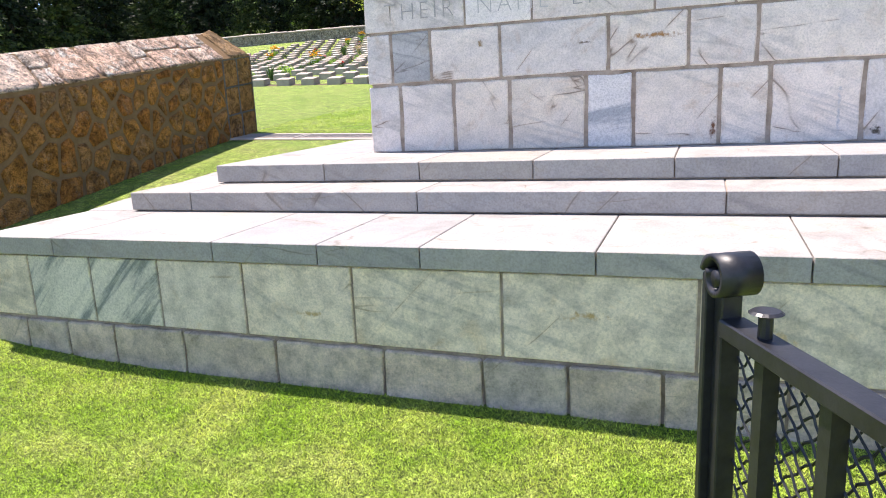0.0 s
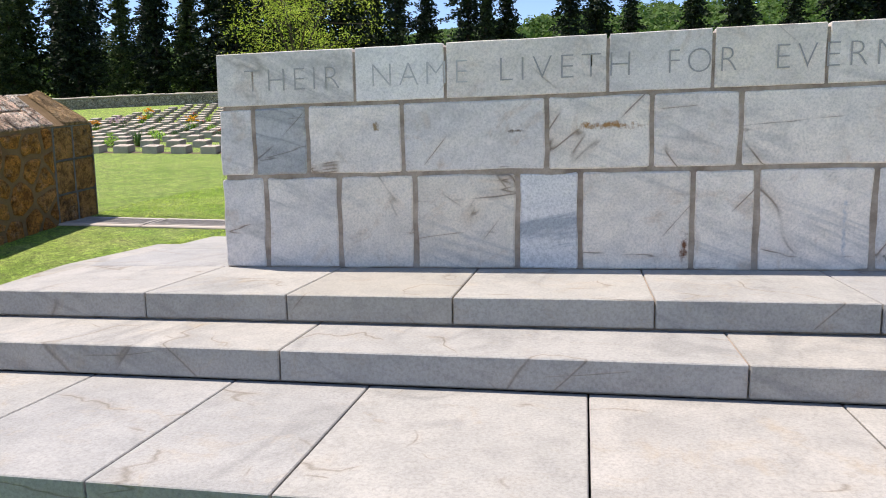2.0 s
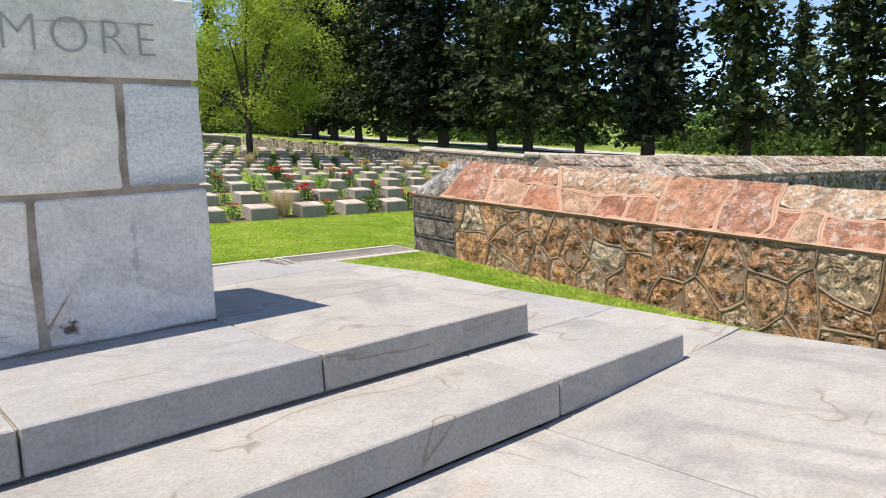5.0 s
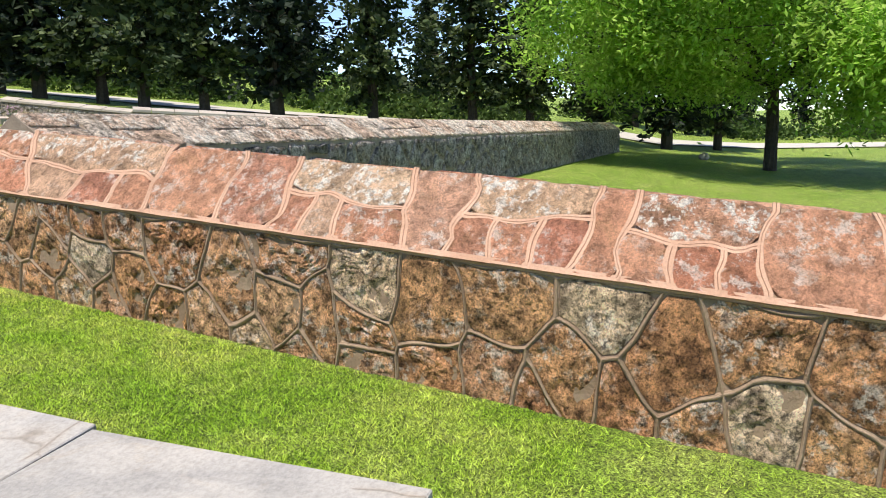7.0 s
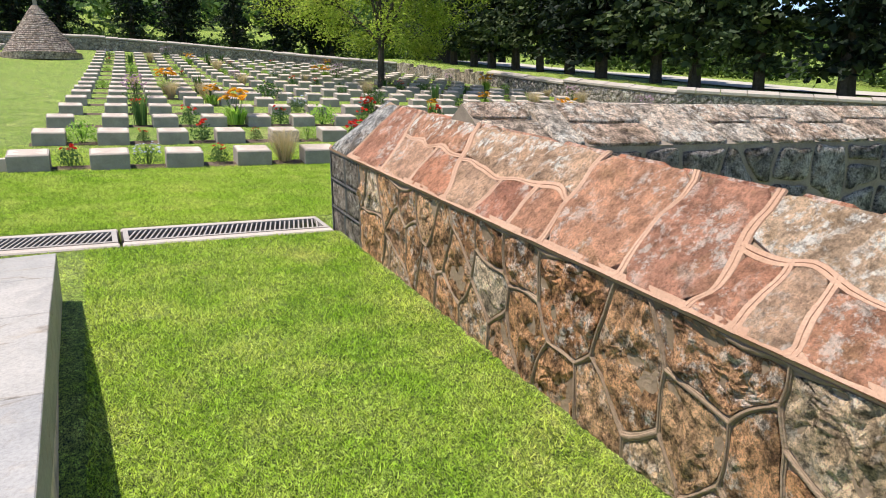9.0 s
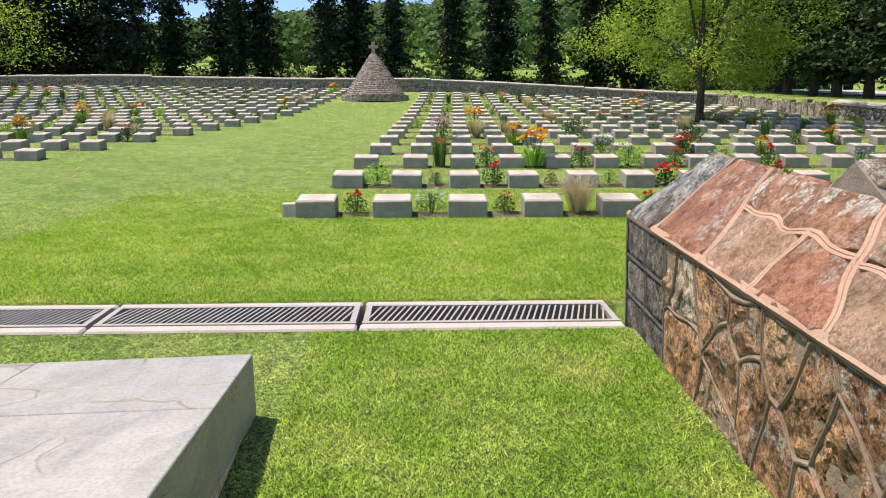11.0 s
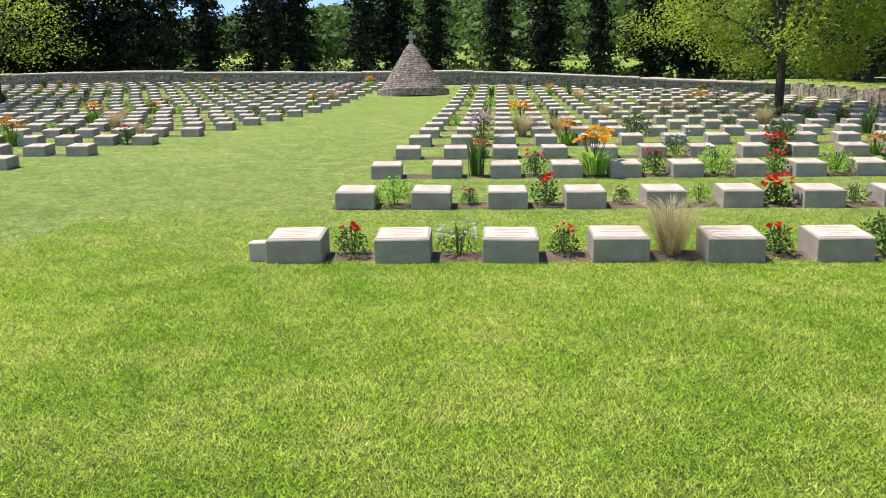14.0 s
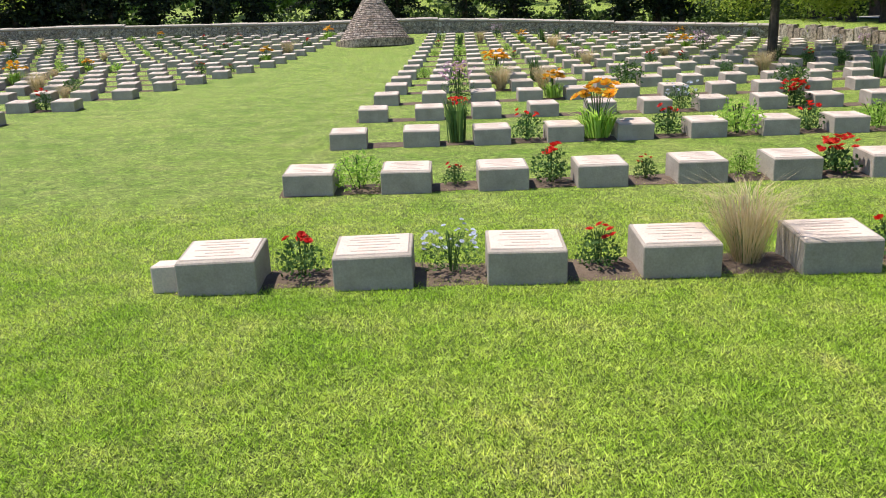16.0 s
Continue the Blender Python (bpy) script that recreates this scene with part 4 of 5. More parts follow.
path_wall("wall_north", "long curving grey fieldstone boundary wall with pale coping", [(-46, 44), (-30, 49), (-12, 50.5), (5, 50), (14, 48), (20.5, 44.5)], (0.72, 0.7, 0.66, 0.6, 0.56), 0.5, 21)
path_wall("wall_boundary_east", "grey fieldstone boundary wall with a pale reddish coping", [(20.3, 33), (20.3, 27), (20.3, 21), (33, 8.0)], (0.56, 0.66, 0.72), 0.5, 22)
path_wall("wall_boundary_west", "grey fieldstone boundary wall with pale coping", [(-30, 8), (-42, 28), (-46, 44)], (0.72, 0.72), 0.5, 23)


def slab_fence():
    """Upright reddish stone slabs that form a screen beside the cemetery."""
    r = random.Random(4)
    fence = empty("stone_slab_screen", 20.3, 38.5, lie(20.3, 38.5), "row of upright reddish grey stone slabs", "screen")
    y = 33.1
    while y < 43.4:
        w = r.uniform(0.35, 0.6)
        h = r.uniform(0.5, 0.72)
        bm = bmesh.new()
        box(bm, -0.12, 0.12, 0, w - 0.02, -0.3, h)
        bevelled(bm, 0.025)
        for v in bm.verts:
            v.co += Vector((20.3 + r.uniform(-0.03, 0.03), y, lie(20.3, y))) - fence.location
        part("stone_slab", bm, M_CONE, fence)
        y += w + 0.03


slab_fence()


# ---- cone cairn with a cross ----
def cairn():
    x, y = 2.0, 43.8
    z = lie(x, y)
    cone = empty("stone_cairn", x, y, z, "tall conical cairn of reddish stone courses topped by a stone cross", "memorial")
    r = random.Random(12)
    bm = bmesh.new()
    bmesh.ops.create_cone(bm, cap_ends=True, segments=40, radius1=1.78, radius2=1.78, depth=0.34, matrix=Matrix.Translation((0, 0, 0.0)))
    part("base_step", bm, M_CONE, cone, "low round stone step")
    H, R = 2.2, 1.62
    bm = bmesh.new()
    bmesh.ops.create_cone(bm, cap_ends=True, segments=48, radius1=R - 0.02, radius2=0.16, depth=H, matrix=Matrix.Translation((0, 0, 0.15 + H / 2)))
    part("mortar_core", bm, M_MORTAR, cone)
    verts, faces = [], []
    z0 = 0.17
    while z0 < H:
        h = r.uniform(0.07, 0.11)
        rad = R + (0.16 - R) * (z0 - 0.15) / H
        n = max(6, int(2 * math.pi * rad / 0.17))
        off = r.random()
        for i in range(n):
            a0, a1 = (i + off + 0.04) / n * 2 * math.pi, (i + off + 0.96) / n * 2 * math.pi
            k = len(verts)
            d = r.uniform(-0.012, 0.012)
            top = R + (0.16 - R) * (z0 + h - 0.15) / H
            for a in (a0, a1):
                for rr, zz in ((rad - 0.04, z0), (rad + 0.02 + d, z0 + 0.012), (top + 0.02 + d, z0 + h - 0.012), (top - 0.04, z0 + h)):
                    verts.append((rr * math.cos(a), rr * math.sin(a), zz))
            faces += [(k + j, k + j + 1, k + 5 + j, k + 4 + j) for j in range(3)] + [(k, k + 1, k + 2, k + 3), (k + 7, k + 6, k + 5, k + 4)]
        z0 += h
    tagged(obj("stone_course", mesh_of("stone_course", verts, faces, M_CONE), cone), kind="stuff")
    bm = bmesh.new()
    box(bm, -0.09, 0.09, -0.07, 0.07, H + 0.1, H + 0.75)
    bevelled(bm, 0.015)
    part("cross_shaft", bm, M_PEDESTAL, cone, "grey stone cross")
    bm = bmesh.new()
    box(bm, -0.24, -0.092, -0.06, 0.06, H + 0.42, H + 0.58)
    part("cross_arm", bm, M_PEDESTAL, cone, "grey stone cross")
    bm = bmesh.new()
    box(bm, 0.092, 0.24, -0.06, 0.06, H + 0.42, H + 0.58)
    part("cross_arm", bm, M_PEDESTAL, cone, "grey stone cross")


cairn()


# ---- drain channel ----
def drain():
    y0, y1 = 9.62, 10.28
    for n, x1 in enumerate([5.77 - 1.66 * i for i in range(8)]):
        x0 = x1 - 1.64
        zc = lie((x0 + x1) / 2, 9.76) - 0.004
        tilt = math.degrees(math.atan2(lie(x0, 9.76) - lie(x1, 9.76), x1 - x0))
        g = empty("drain_grate", (x0 + x1) / 2, 9.76, zc, "slotted grey steel drain grate set in a concrete kerb", "drain grate", "drain grates")
        g.rotation_euler = (radians(3.6), radians(tilt), 0)
        bm = bmesh.new()
        h = 0.82
        for a, b in ((-0.31, -0.2), (0.2, 0.28)):
            box(bm, -h, h, a, b, -0.3, 0.012)
        bevelled(bm, 0.012)
        part("concrete_kerb", bm, M_CONCRETE, g, "pale concrete kerb")
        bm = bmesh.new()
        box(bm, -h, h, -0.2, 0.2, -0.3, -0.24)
        part("channel_floor", bm, M_PIT, g, "shade-black drain channel")
        bm = bmesh.new()
        for a, b in ((-0.198, -0.165), (0.165, 0.198)):
            box(bm, -h + 0.01, h - 0.01, a, b, -0.02, 0.016)
        for a, b in ((-h + 0.012, -h + 0.05), (h - 0.05, h - 0.012)):
            box(bm, a, b, -0.164, 0.164, -0.02, 0.016)
        part("grate_frame", bm, M_STEEL, g)
        bm = bmesh.new()
        box(bm, -0.006, 0.006, -0.166, 0.166, 0.002, 0.012)
        me = bpy.data.meshes.new("slat")
        bm.to_mesh(me)
        bm.free()
        me.materials.append(M_STEEL)
        for i in range(38):
            obj("slat", me, g, pose(-h + 0.07 + i * (2 * h - 0.14) / 37, 0, 0, 0, 0, -14))


drain()


# ---- iron gate ----
def tube(bm, pts, r, seg=8):
    rings = []
    for i, p in enumerate(pts):
        d = (Vector(pts[min(i + 1, len(pts) - 1)]) - Vector(pts[max(i - 1, 0)])).normalized()
        q = d.to_track_quat('Z', 'Y').to_matrix()
        rr = r[i] if isinstance(r, (list, tuple)) else r
        rings.append([bm.verts.new(Vector(p) + q @ Vector((rr * math.cos(2 * math.pi * k / seg), rr * math.sin(2 * math.pi * k / seg), 0))) for k in range(seg)])
    for a, b in zip(rings, rings[1:]):
        for k in range(seg):
            bm.faces.new((a[k], a[(k + 1) % seg], b[(k + 1) % seg], b[k]))
    bm.faces.new(rings[0][::-1])
    bm.faces.new(rings[-1])


def iron_gate(x, y, angle, length, label):
    zg = lie(x, y)
    gate = empty("iron_gate", x, y, zg, label, "gate")
    gate.rotation_euler = (0, 0, radians(angle))
    top = 0.985 - zg
    bm = bmesh.new()
    box(bm, -0.028, -0.006, -0.048, 0.048, 0.0, top + 0.05)
    box(bm, -0.0055, 0.034, -0.026, 0.026, 0.0, top + 0.0)
    bevelled(bm, 0.003)
    part("post", bm, M_IRON, gate)
    # rolled scroll on the post
    bm = bmesh.new()
    n = 22
    rings = []
    for i in range(n + 1):
        a = math.pi * 0.95 - i / n * math.pi * 2.1
        rad = 0.050 - 0.026 * i / n
        cx, cz = 0.025, top + 0.045
        rings.append([bm.verts.new((cx + math.cos(a) * q, yy, cz + math.sin(a) * q)) for q, yy in ((rad, -0.05), (rad + 0.014, -0.05), (rad + 0.014, 0.05), (rad, 0.05))])
    for a, b in zip(rings, rings[1:]):
        for k in range(4):
            bm.faces.new((a[k], a[(k + 1) % 4], b[(k + 1) % 4], b[k]))
    bm.faces.new(rings[0])
    bm.faces.new(rings[-1])
    bmesh.ops.recalc_face_normals(bm, faces=bm.faces)
    tube(bm, [(0.03, -0.046, top + 0.045), (0.03, 0.046, top + 0.045)], 0.021, 12)
    part("scroll", bm, M_IRON, gate, "rolled iron scroll", True)
    bm = bmesh.new()
    box(bm, 0.031, length, -0.034, 0.034, top - 0.10, top - 0.055)
    bevelled(bm, 0.004)
    part("top_rail", bm, M_IRON, gate)
    bm = bmesh.new()
    box(bm, 0.024, length, -0.02, 0.02, 0.08, 0.115)
    part("bottom_rail", bm, M_IRON, gate)
    bm = bmesh.new()
    tube(bm, [(0.175, 0, top - 0.056), (0.175, 0, top - 0.005)], 0.016, 12)
    tube(bm, [(0.175, 0, top - 0.005), (0.175, 0, top + 0.002), (0.175, 0, top + 0.008)], [0.02, 0.038, 0.03], 16)
    part("knob", bm, M_IRON, gate, "flat-headed iron knob")
    for i in range(int(length / 0.24)):
        bm = bmesh.new()
        xx = 0.19 + i * 0.23
        box(bm, xx - 0.018, xx + 0.018, -0.02, 0.02, 0.116, top - 0.101)
        part("bar", bm, M_IRON, gate)
    bm = bmesh.new()
    d = 0.055
    for k in range(int((length + top) / d)):
        for sgn in (1, -1):
            pts = []
            for i in range(0, 84):
                zz = 0.12 + i * 0.016
                if zz > top - 0.1:
                    break
                xx = k * d - top + sgn * (zz) + (0 if sgn > 0 else top)
                if 0.03 < xx < length:
                    pts.append((xx + 0.006 * math.sin(zz * 115), 0.024 + 0.004 * sgn, zz))
            if len(pts) > 2:
                tube(bm, pts, 0.0036, 4)
    part("wire_mesh", bm, M_IRON, gate, "black diamond wire mesh")


iron_gate(0.057, 1.80, -63, 1.15, "open black wrought-iron gate with scroll top and wire mesh")
iron_gate(-1.31, 0.80, -178, 1.0, "black wrought-iron gate leaf standing open on the lawn")


# ---- graves ----
COLSTEP = 0.905
EAST_ROWS = [13.7, 16.2, 18.75, 21.2, 23.4, 25.25, 26.95, 28.6, 30.4, 32.3, 34.2, 36.2, 38.3, 40.4, 42.4, 44.4, 46.2]
WEST_ROWS = [20.1, 22.15, 24.2, 26.1, 27.8, 29.3, 30.75, 32.3, 34.0, 35.5, 37.1, 38.8, 40.6, 42.4, 44.2, 46.0, 47.5, 48.9]
ROW0 = EAST_ROWS[0]


def block_edge(y, east):
    """The first marker of a row: the avenue drifts east and narrows as it climbs."""
    if east:
        return 3.25 + 0.043 * (y - ROW0)
    return -3.57 + 0.195 * (min(y, 34.0) - 20.1) + 0.05 * max(0.0, y - 34.0)


def tilt_at(x, y):
    return math.degrees(math.atan2(lie(x + 0.4, y) - lie(x - 0.4, y), 0.8))


def marker_meshes():
    """Grave marker: a concrete block with a sloping top that carries a stone tablet."""
    bm = bmesh.new()
    prof = ((-0.0, -0.12), (0.0, 0.205), (0.015, 0.214), (0.35, 0.268), (0.37, 0.262), (0.38, -0.12))
    l = [bm.verts.new((-0.232, a, b)) for a, b in prof]
    r = [bm.verts.new((0.232, a, b)) for a, b in prof]
    n = len(prof)
    for i in range(n):
        bm.faces.new((l[i], l[(i + 1) % n], r[(i + 1) % n], r[i]))
    bm.faces.new(l[::-1])
    bm.faces.new(r)
    bevelled(bm, 0.006)
    for v in bm.verts:
        v.co += noise.noise_vector(v.co * 9) * 0.003
    body = bpy.data.meshes.new("pedestal")
    bm.to_mesh(body)
    bm.free()
    body.materials.append(M_PEDESTAL)
    slope = math.atan2(0.054, 0.335)
    bm = bmesh.new()
    box(bm, -0.212, 0.212, -0.155, 0.155, -0.01, 0.006)
    bevelled(bm, 0.005)
    bmesh.ops.transform(bm, matrix=Matrix.Translation((0, 0.185, 0.2425)) @ Matrix.Rotation(slope, 4, 'X'), verts=bm.verts)
    tab = bpy.data.meshes.new("tablet")
    bm.to_mesh(tab)
    bm.free()
    tab.materials.append(M_TABLET)
    bm = bmesh.new()
    r4 = random.Random(2)
    for i, (w, yy) in enumerate(((0.26, 0.11), (0.30, 0.07), (0.2, 0.03), (0.32, -0.015), (0.17, -0.06), (0.26, -0.105))):
        box(bm, -w / 2, w / 2, yy - 0.007, yy + 0.006, 0.0063, 0.0078)
    bmesh.ops.transform(bm, matrix=Matrix.Translation((0, 0.185, 0.2425)) @ Matrix.Rotation(slope, 4, 'X'), verts=bm.verts)
    lines = bpy.data.meshes.new("inscription")
    bm.to_mesh(lines)
    bm.free()
    lines.materials.append(M_INSCRIPTION)
    return body, tab, lines


BODY, TABLET, LINES = marker_meshes()


def joined_far(name, items, label):
    """Many far markers in one mesh."""
    bv = np.array([v.co[:] for v in BODY.vertices])
    tv = np.array([v.co[:] for v in TABLET.vertices])
    bfc = [tuple(p.vertices) for p in BODY.polygons]
    tfc = [tuple(p.vertices) for p in TABLET.polygons]
    verts, faces, mats = [], [], []
    for x, y in items:
        z = lie(x, y) - 0.01
        a = radians(rng.uniform(-2.5, 2.5))
        rot = np.array(((math.cos(a), -math.sin(a), 0), (math.sin(a), math.cos(a), 0), (0, 0, 1)))
        for vv, ff, mi in ((bv, bfc, 0), (tv, tfc, 1)):
            k = len(verts)
            verts.extend((vv @ rot.T + (x, y, z)).tolist())
            faces.extend(tuple(i + k for i in f) for f in ff)
            mats.extend([mi] * len(ff))
    me = mesh_of(name, verts, faces, M_PEDESTAL)
    me.materials.append(M_TABLET)
    me.polygons.foreach_set("material_index", mats)
    tagged(obj(name, me), label, "grave marker", kind="stuff")


near, far_items, rows_done = [], [], []
for k, y in enumerate(EAST_ROWS):
    for c in range(20):
        x = block_edge(y, True) + COLSTEP * c
        if x < 19.3 - max(0, (y - 40) * 0.3) and not (abs(x - 14.4) < 0.5 and abs(y - 31.2) < 0.9):
            near.append((x, y)) if (k < 9 and c < 19) else far_items.append((x, y))
for k, y in enumerate(WEST_ROWS):
    for c in range(30 if y < 47 else 25):
        x = block_edge(y, False) - COLSTEP * c
        near.append((x, y)) if (k < 8 and c < 17) else far_items.append((x, y))
first = None
for x, y in near:
    z = lie(x, y) - 0.01
    m = pose(x + rng.uniform(-0.015, 0.015), y + rng.uniform(-0.02, 0.02), z, rng.uniform(-1, 1), tilt_at(x, y) * -1 + rng.uniform(-0.8, 0.8), rng.uniform(-2.2, 2.2))
    if first is None:
        first = empty("grave_marker", 0, 0, 0, "squat grey concrete grave marker with a sloping inscribed stone tablet", "grave marker", "grave markers in rows")
        obj("pedestal", BODY, first)
        obj("tablet", TABLET, first, None, "pale pinkish stone tablet")
        tagged(obj("inscription", LINES, first, None, "faded lines of lettering"), kind="stuff")
        first.matrix_basis = m
    else:
        copy_thing(first, m)
joined_far("far_grave_markers", far_items, "rows of squat grey grave markers far across the lawn")

# a small square stone at the end of the first row
m_block = bmesh.new()
box(m_block, -0.09, 0.09, -0.08, 0.08, -0.1, 0.17)
bevelled(m_block, 0.01)
stub = part("row_stone", m_block, M_TABLET)
stub.location = (2.93, ROW0 + 0.14, lie(2.93, ROW0))
tagged(stub, "small square stone beside the first grave marker", "marker stone")


def soil_beds():
    r = random.Random(8)
    beds = [(y, block_edge(y, True) - 0.27, 19.4) for y in EAST_ROWS] + [(y, block_edge(y, False) - (26.0 if y < 47 else 22.0), block_edge(y, False) + 0.27) for y in WEST_ROWS]
    for y, x0, x1 in beds:
        n = int((x1 - x0) / 0.35)
        verts, faces = [], []
        for i in range(n + 1):
            x = x0 + (x1 - x0) * i / n
            a, b = 0.03 + r.uniform(-0.04, 0.04), 0.44 + r.uniform(-0.05, 0.05)
            verts += [(x, y + a, lie(x, y + a) + 0.004), (x, y + (a + b) / 2, lie(x, y) + 0.045 + r.uniform(-0.01, 0.015)), (x, y + b, lie(x, y + b) + 0.004)]
            if i:
                q = 3 * i
                faces += [(q - 3, q, q + 1, q - 2), (q - 2, q + 1, q + 2, q - 1)]
        tagged(obj("soil_bed", mesh_of("soil_bed", verts, faces, M_SOIL, True)), "narrow dark soil bed along a row of graves", "flower bed", "soil beds", kind="structure")


soil_beds()


# ---- plants between the graves ----
def leafy(count, spread, height, size, r, narrow=0.5, droop=0.0):
    """Leaf cards: small folded leaves scattered through a clump."""
    verts, faces = [], []
    for _ in range(count):
        a, q = r.uniform(0, 2 * math.pi), math.sqrt(r.random())
        p = Vector((math.cos(a) * q * spread, math.sin(a) * q * spread, height * r.uniform(0.08, 1.0) * (1 - 0.45 * q * q)))
        d = Vector((r.gauss(0, 1), r.gauss(0, 1), r.gauss(0.3, 0.8) - droop)).normalized() * size * r.uniform(0.6, 1.3)
        s = d.cross(Vector((r.gauss(0, 1), r.gauss(0, 1), r.gauss(0, 1)))).normalized() * size * narrow * 0.5
        k = len(verts)
        verts += [p, p + d * 0.5 + s, p + d, p + d * 0.5 - s]
        faces += [(k, k + 1, k + 2), (k, k + 2, k + 3)]
    return verts, faces


def blades(count, spread, height, width, r, lean=0.5):
    verts, faces = [], []
    for _ in range(count):
        a, q = r.uniform(0, 2 * math.pi), r.random() * spread * 0.35
        p = Vector((math.cos(a) * q, math.sin(a) * q, 0))
        h = height * r.uniform(0.6, 1.1)
        out = Vector((math.cos(a), math.sin(a), 0)) * h * lean * r.uniform(0.2, 1.0) + Vector((r.uniform(-.2, .2), r.uniform(-.2, .2), 0)) * h * lean
        side = Vector((-math.sin(a), math.cos(a), 0)) * width / 2
        k = len(verts)
        mid = p + out * 0.35 + Vector((0, 0, h * 0.62))
        tip = p + out + Vector((0, 0, h * (1 - 0.25 * lean)))
        verts += [p - side, p + side, mid - side, mid + side, tip]
        faces += [(k, k + 1, k + 3, k + 2), (k + 2, k + 3, k + 4)]
    return verts, faces


def blooms(count, spread, z0, z1, size, r):
    """Flower heads: small cups of five petals on stalks."""
    verts, faces = [], []
    for _ in range(count):
        a, q = r.uniform(0, 2 * math.pi), math.sqrt(r.random()) * spread
        c = Vector((math.cos(a) * q, math.sin(a) * q, r.uniform(z0, z1)))
        tip = Vector((r.gauss(0, .4), r.gauss(0, .4), 1)).normalized()
        t1 = tip.orthogonal().normalized()
        t2 = tip.cross(t1)
        for ring, (rr, up, n) in enumerate(((1.0, 0.35, 6), (0.6, 0.6, 5))):
            for i in range(n):
                b0, b1 = 2 * math.pi * i / n, 2 * math.pi * (i + 1.1) / n
                k = len(verts)
                verts += [c, c + (t1 * math.cos(b0) + t2 * math.sin(b0)) * size * rr + tip * size * up, c + (t1 * math.cos((b0 + b1) / 2) + t2 * math.sin((b0 + b1) / 2)) * size * rr * 1.15 + tip * size * up * 1.2, c + (t1 * math.cos(b1) + t2 * math.sin(b1)) * size * rr + tip * size * up]
                faces += [(k, k + 1, k + 2), (k, k + 2, k + 3)]
    return verts, faces


def stalks(count, spread, height, r):
    bm = bmesh.new()
    for _ in range(count):
        a, q = r.uniform(0, 2 * math.pi), r.random() * spread
        tube(bm, [(0.2 * q * math.cos(a), 0.2 * q * math.sin(a), -0.02), (q * 0.6 * math.cos(a), q * 0.6 * math.sin(a), height * 0.6), (q * math.cos(a), q * math.sin(a), height)], 0.004, 4)
    return bm


def plant(name, label, category, bits, r_stalk=None):
    p = empty(name, 0, 0, -50, label, category, category + "s in the beds")
    if r_stalk:
        tagged(part("stem", r_stalk, M_SHRUB, p), kind="stuff")
    for pname, (v, f), mat, lab in bits:
        tagged(obj(pname, mesh_of(pname, v, f, mat), p, None, lab), kind="stuff")
    return p


PR = random.Random(31)
PLANTS = {
    "rose": [plant("rose_bush", "low rose bush with bright red blooms in dark soil", "rose bush",
                   (("foliage", leafy(320, 0.17, 0.32, 0.042, PR, 0.6), M_SHRUB, ""), ("bloom", blooms(5 + n, 0.13, 0.24, 0.38, 0.034, PR), M_RED, "red petals")), stalks(9, 0.13, 0.32, PR)) for n in range(3)],
    "lily": [plant("lily_clump", "clump of day lilies with orange yellow flowers", "lily",
                   (("foliage", blades(150, 0.4, 0.36, 0.016, PR, 0.85), M_WALNUT, ""), ("bloom", blooms(20, 0.24, 0.34, 0.52, 0.05, PR), M_ORANGE, "orange petals")), stalks(14, 0.18, 0.42, PR)) for n in range(2)],
    "iris": [plant("iris_clump", "upright clump of sword-shaped green leaves", "iris", (("foliage", blades(60, 0.3, 0.5, 0.024, PR, 0.3), M_SHRUB, ""),))],
    "shrub": [plant("small_shrub", "rounded green herbaceous shrub beside a grave marker", "shrub", (("foliage", leafy(420, 0.2, 0.30, 0.05, PR, 0.4), M_WALNUT if n else M_SHRUB, ""),), stalks(10, 0.15, 0.24, PR)) for n in range(2)],
    "pale": [plant("pale_flower_clump", "grey green clump with pale blue flowers", "flower clump",
                   (("foliage", leafy(300, 0.2, 0.27, 0.045, PR, 0.3), M_SHRUB, ""), ("bloom", blooms(34, 0.2, 0.17, 0.34, 0.016, PR), M_PALEBLUE, "pale blue petals")), stalks(10, 0.16, 0.26, PR))],
    "pink": [plant("mauve_flower_clump", "tall clump of mauve pink flowers", "flower clump",
                   (("foliage", leafy(260, 0.22, 0.34, 0.05, PR, 0.3), M_SHRUB, ""), ("bloom", blooms(60, 0.24, 0.25, 0.5, 0.022, PR), M_PINK, "mauve petals")), stalks(12, 0.2, 0.4, PR))],
    "straw": [plant("feather_grass", "tuft of feathery straw-coloured ornamental grass", "ornamental grass",
                    (("foliage", blades(120, 0.22, 0.30, 0.004, PR, 0.45), M_SHRUB, "green base blades"), ("plumes", blades(600, 0.24, 0.57, 0.0026, PR, 1.05), M_STRAW, "feathery straw plumes")))],
    "red": [plant("red_geranium", "bright red flowering geranium mound", "geranium",
                  (("foliage", leafy(240, 0.19, 0.22, 0.05, PR, 0.7), M_SHRUB, ""), ("bloom", blooms(26, 0.17, 0.2, 0.34, 0.034, PR), M_RED, "red petals")), stalks(8, 0.15, 0.24, PR))],
}
USED = set()


def put(kind, x, y, scale=1.0):
    src = PLANTS[kind][PR.randrange(len(PLANTS[kind]))]
    m = pose(x, y, lie(x, y) + 0.02, 0, 0, PR.uniform(0, 360)) @ Matrix.Scale(scale, 4)
    if src.name not in USED:
        USED.add(src.name)
        src.matrix_basis = m
        return
    c = copy_thing(src, m)
    c.matrix_basis = m


def gap(c, k, side=0.0):
    """The bed between markers c and c + 1 of row k, right-hand block."""
    y = EAST_ROWS[k]
    return block_edge(y, True) + COLSTEP * (c + 0.5) + side, y + 0.22


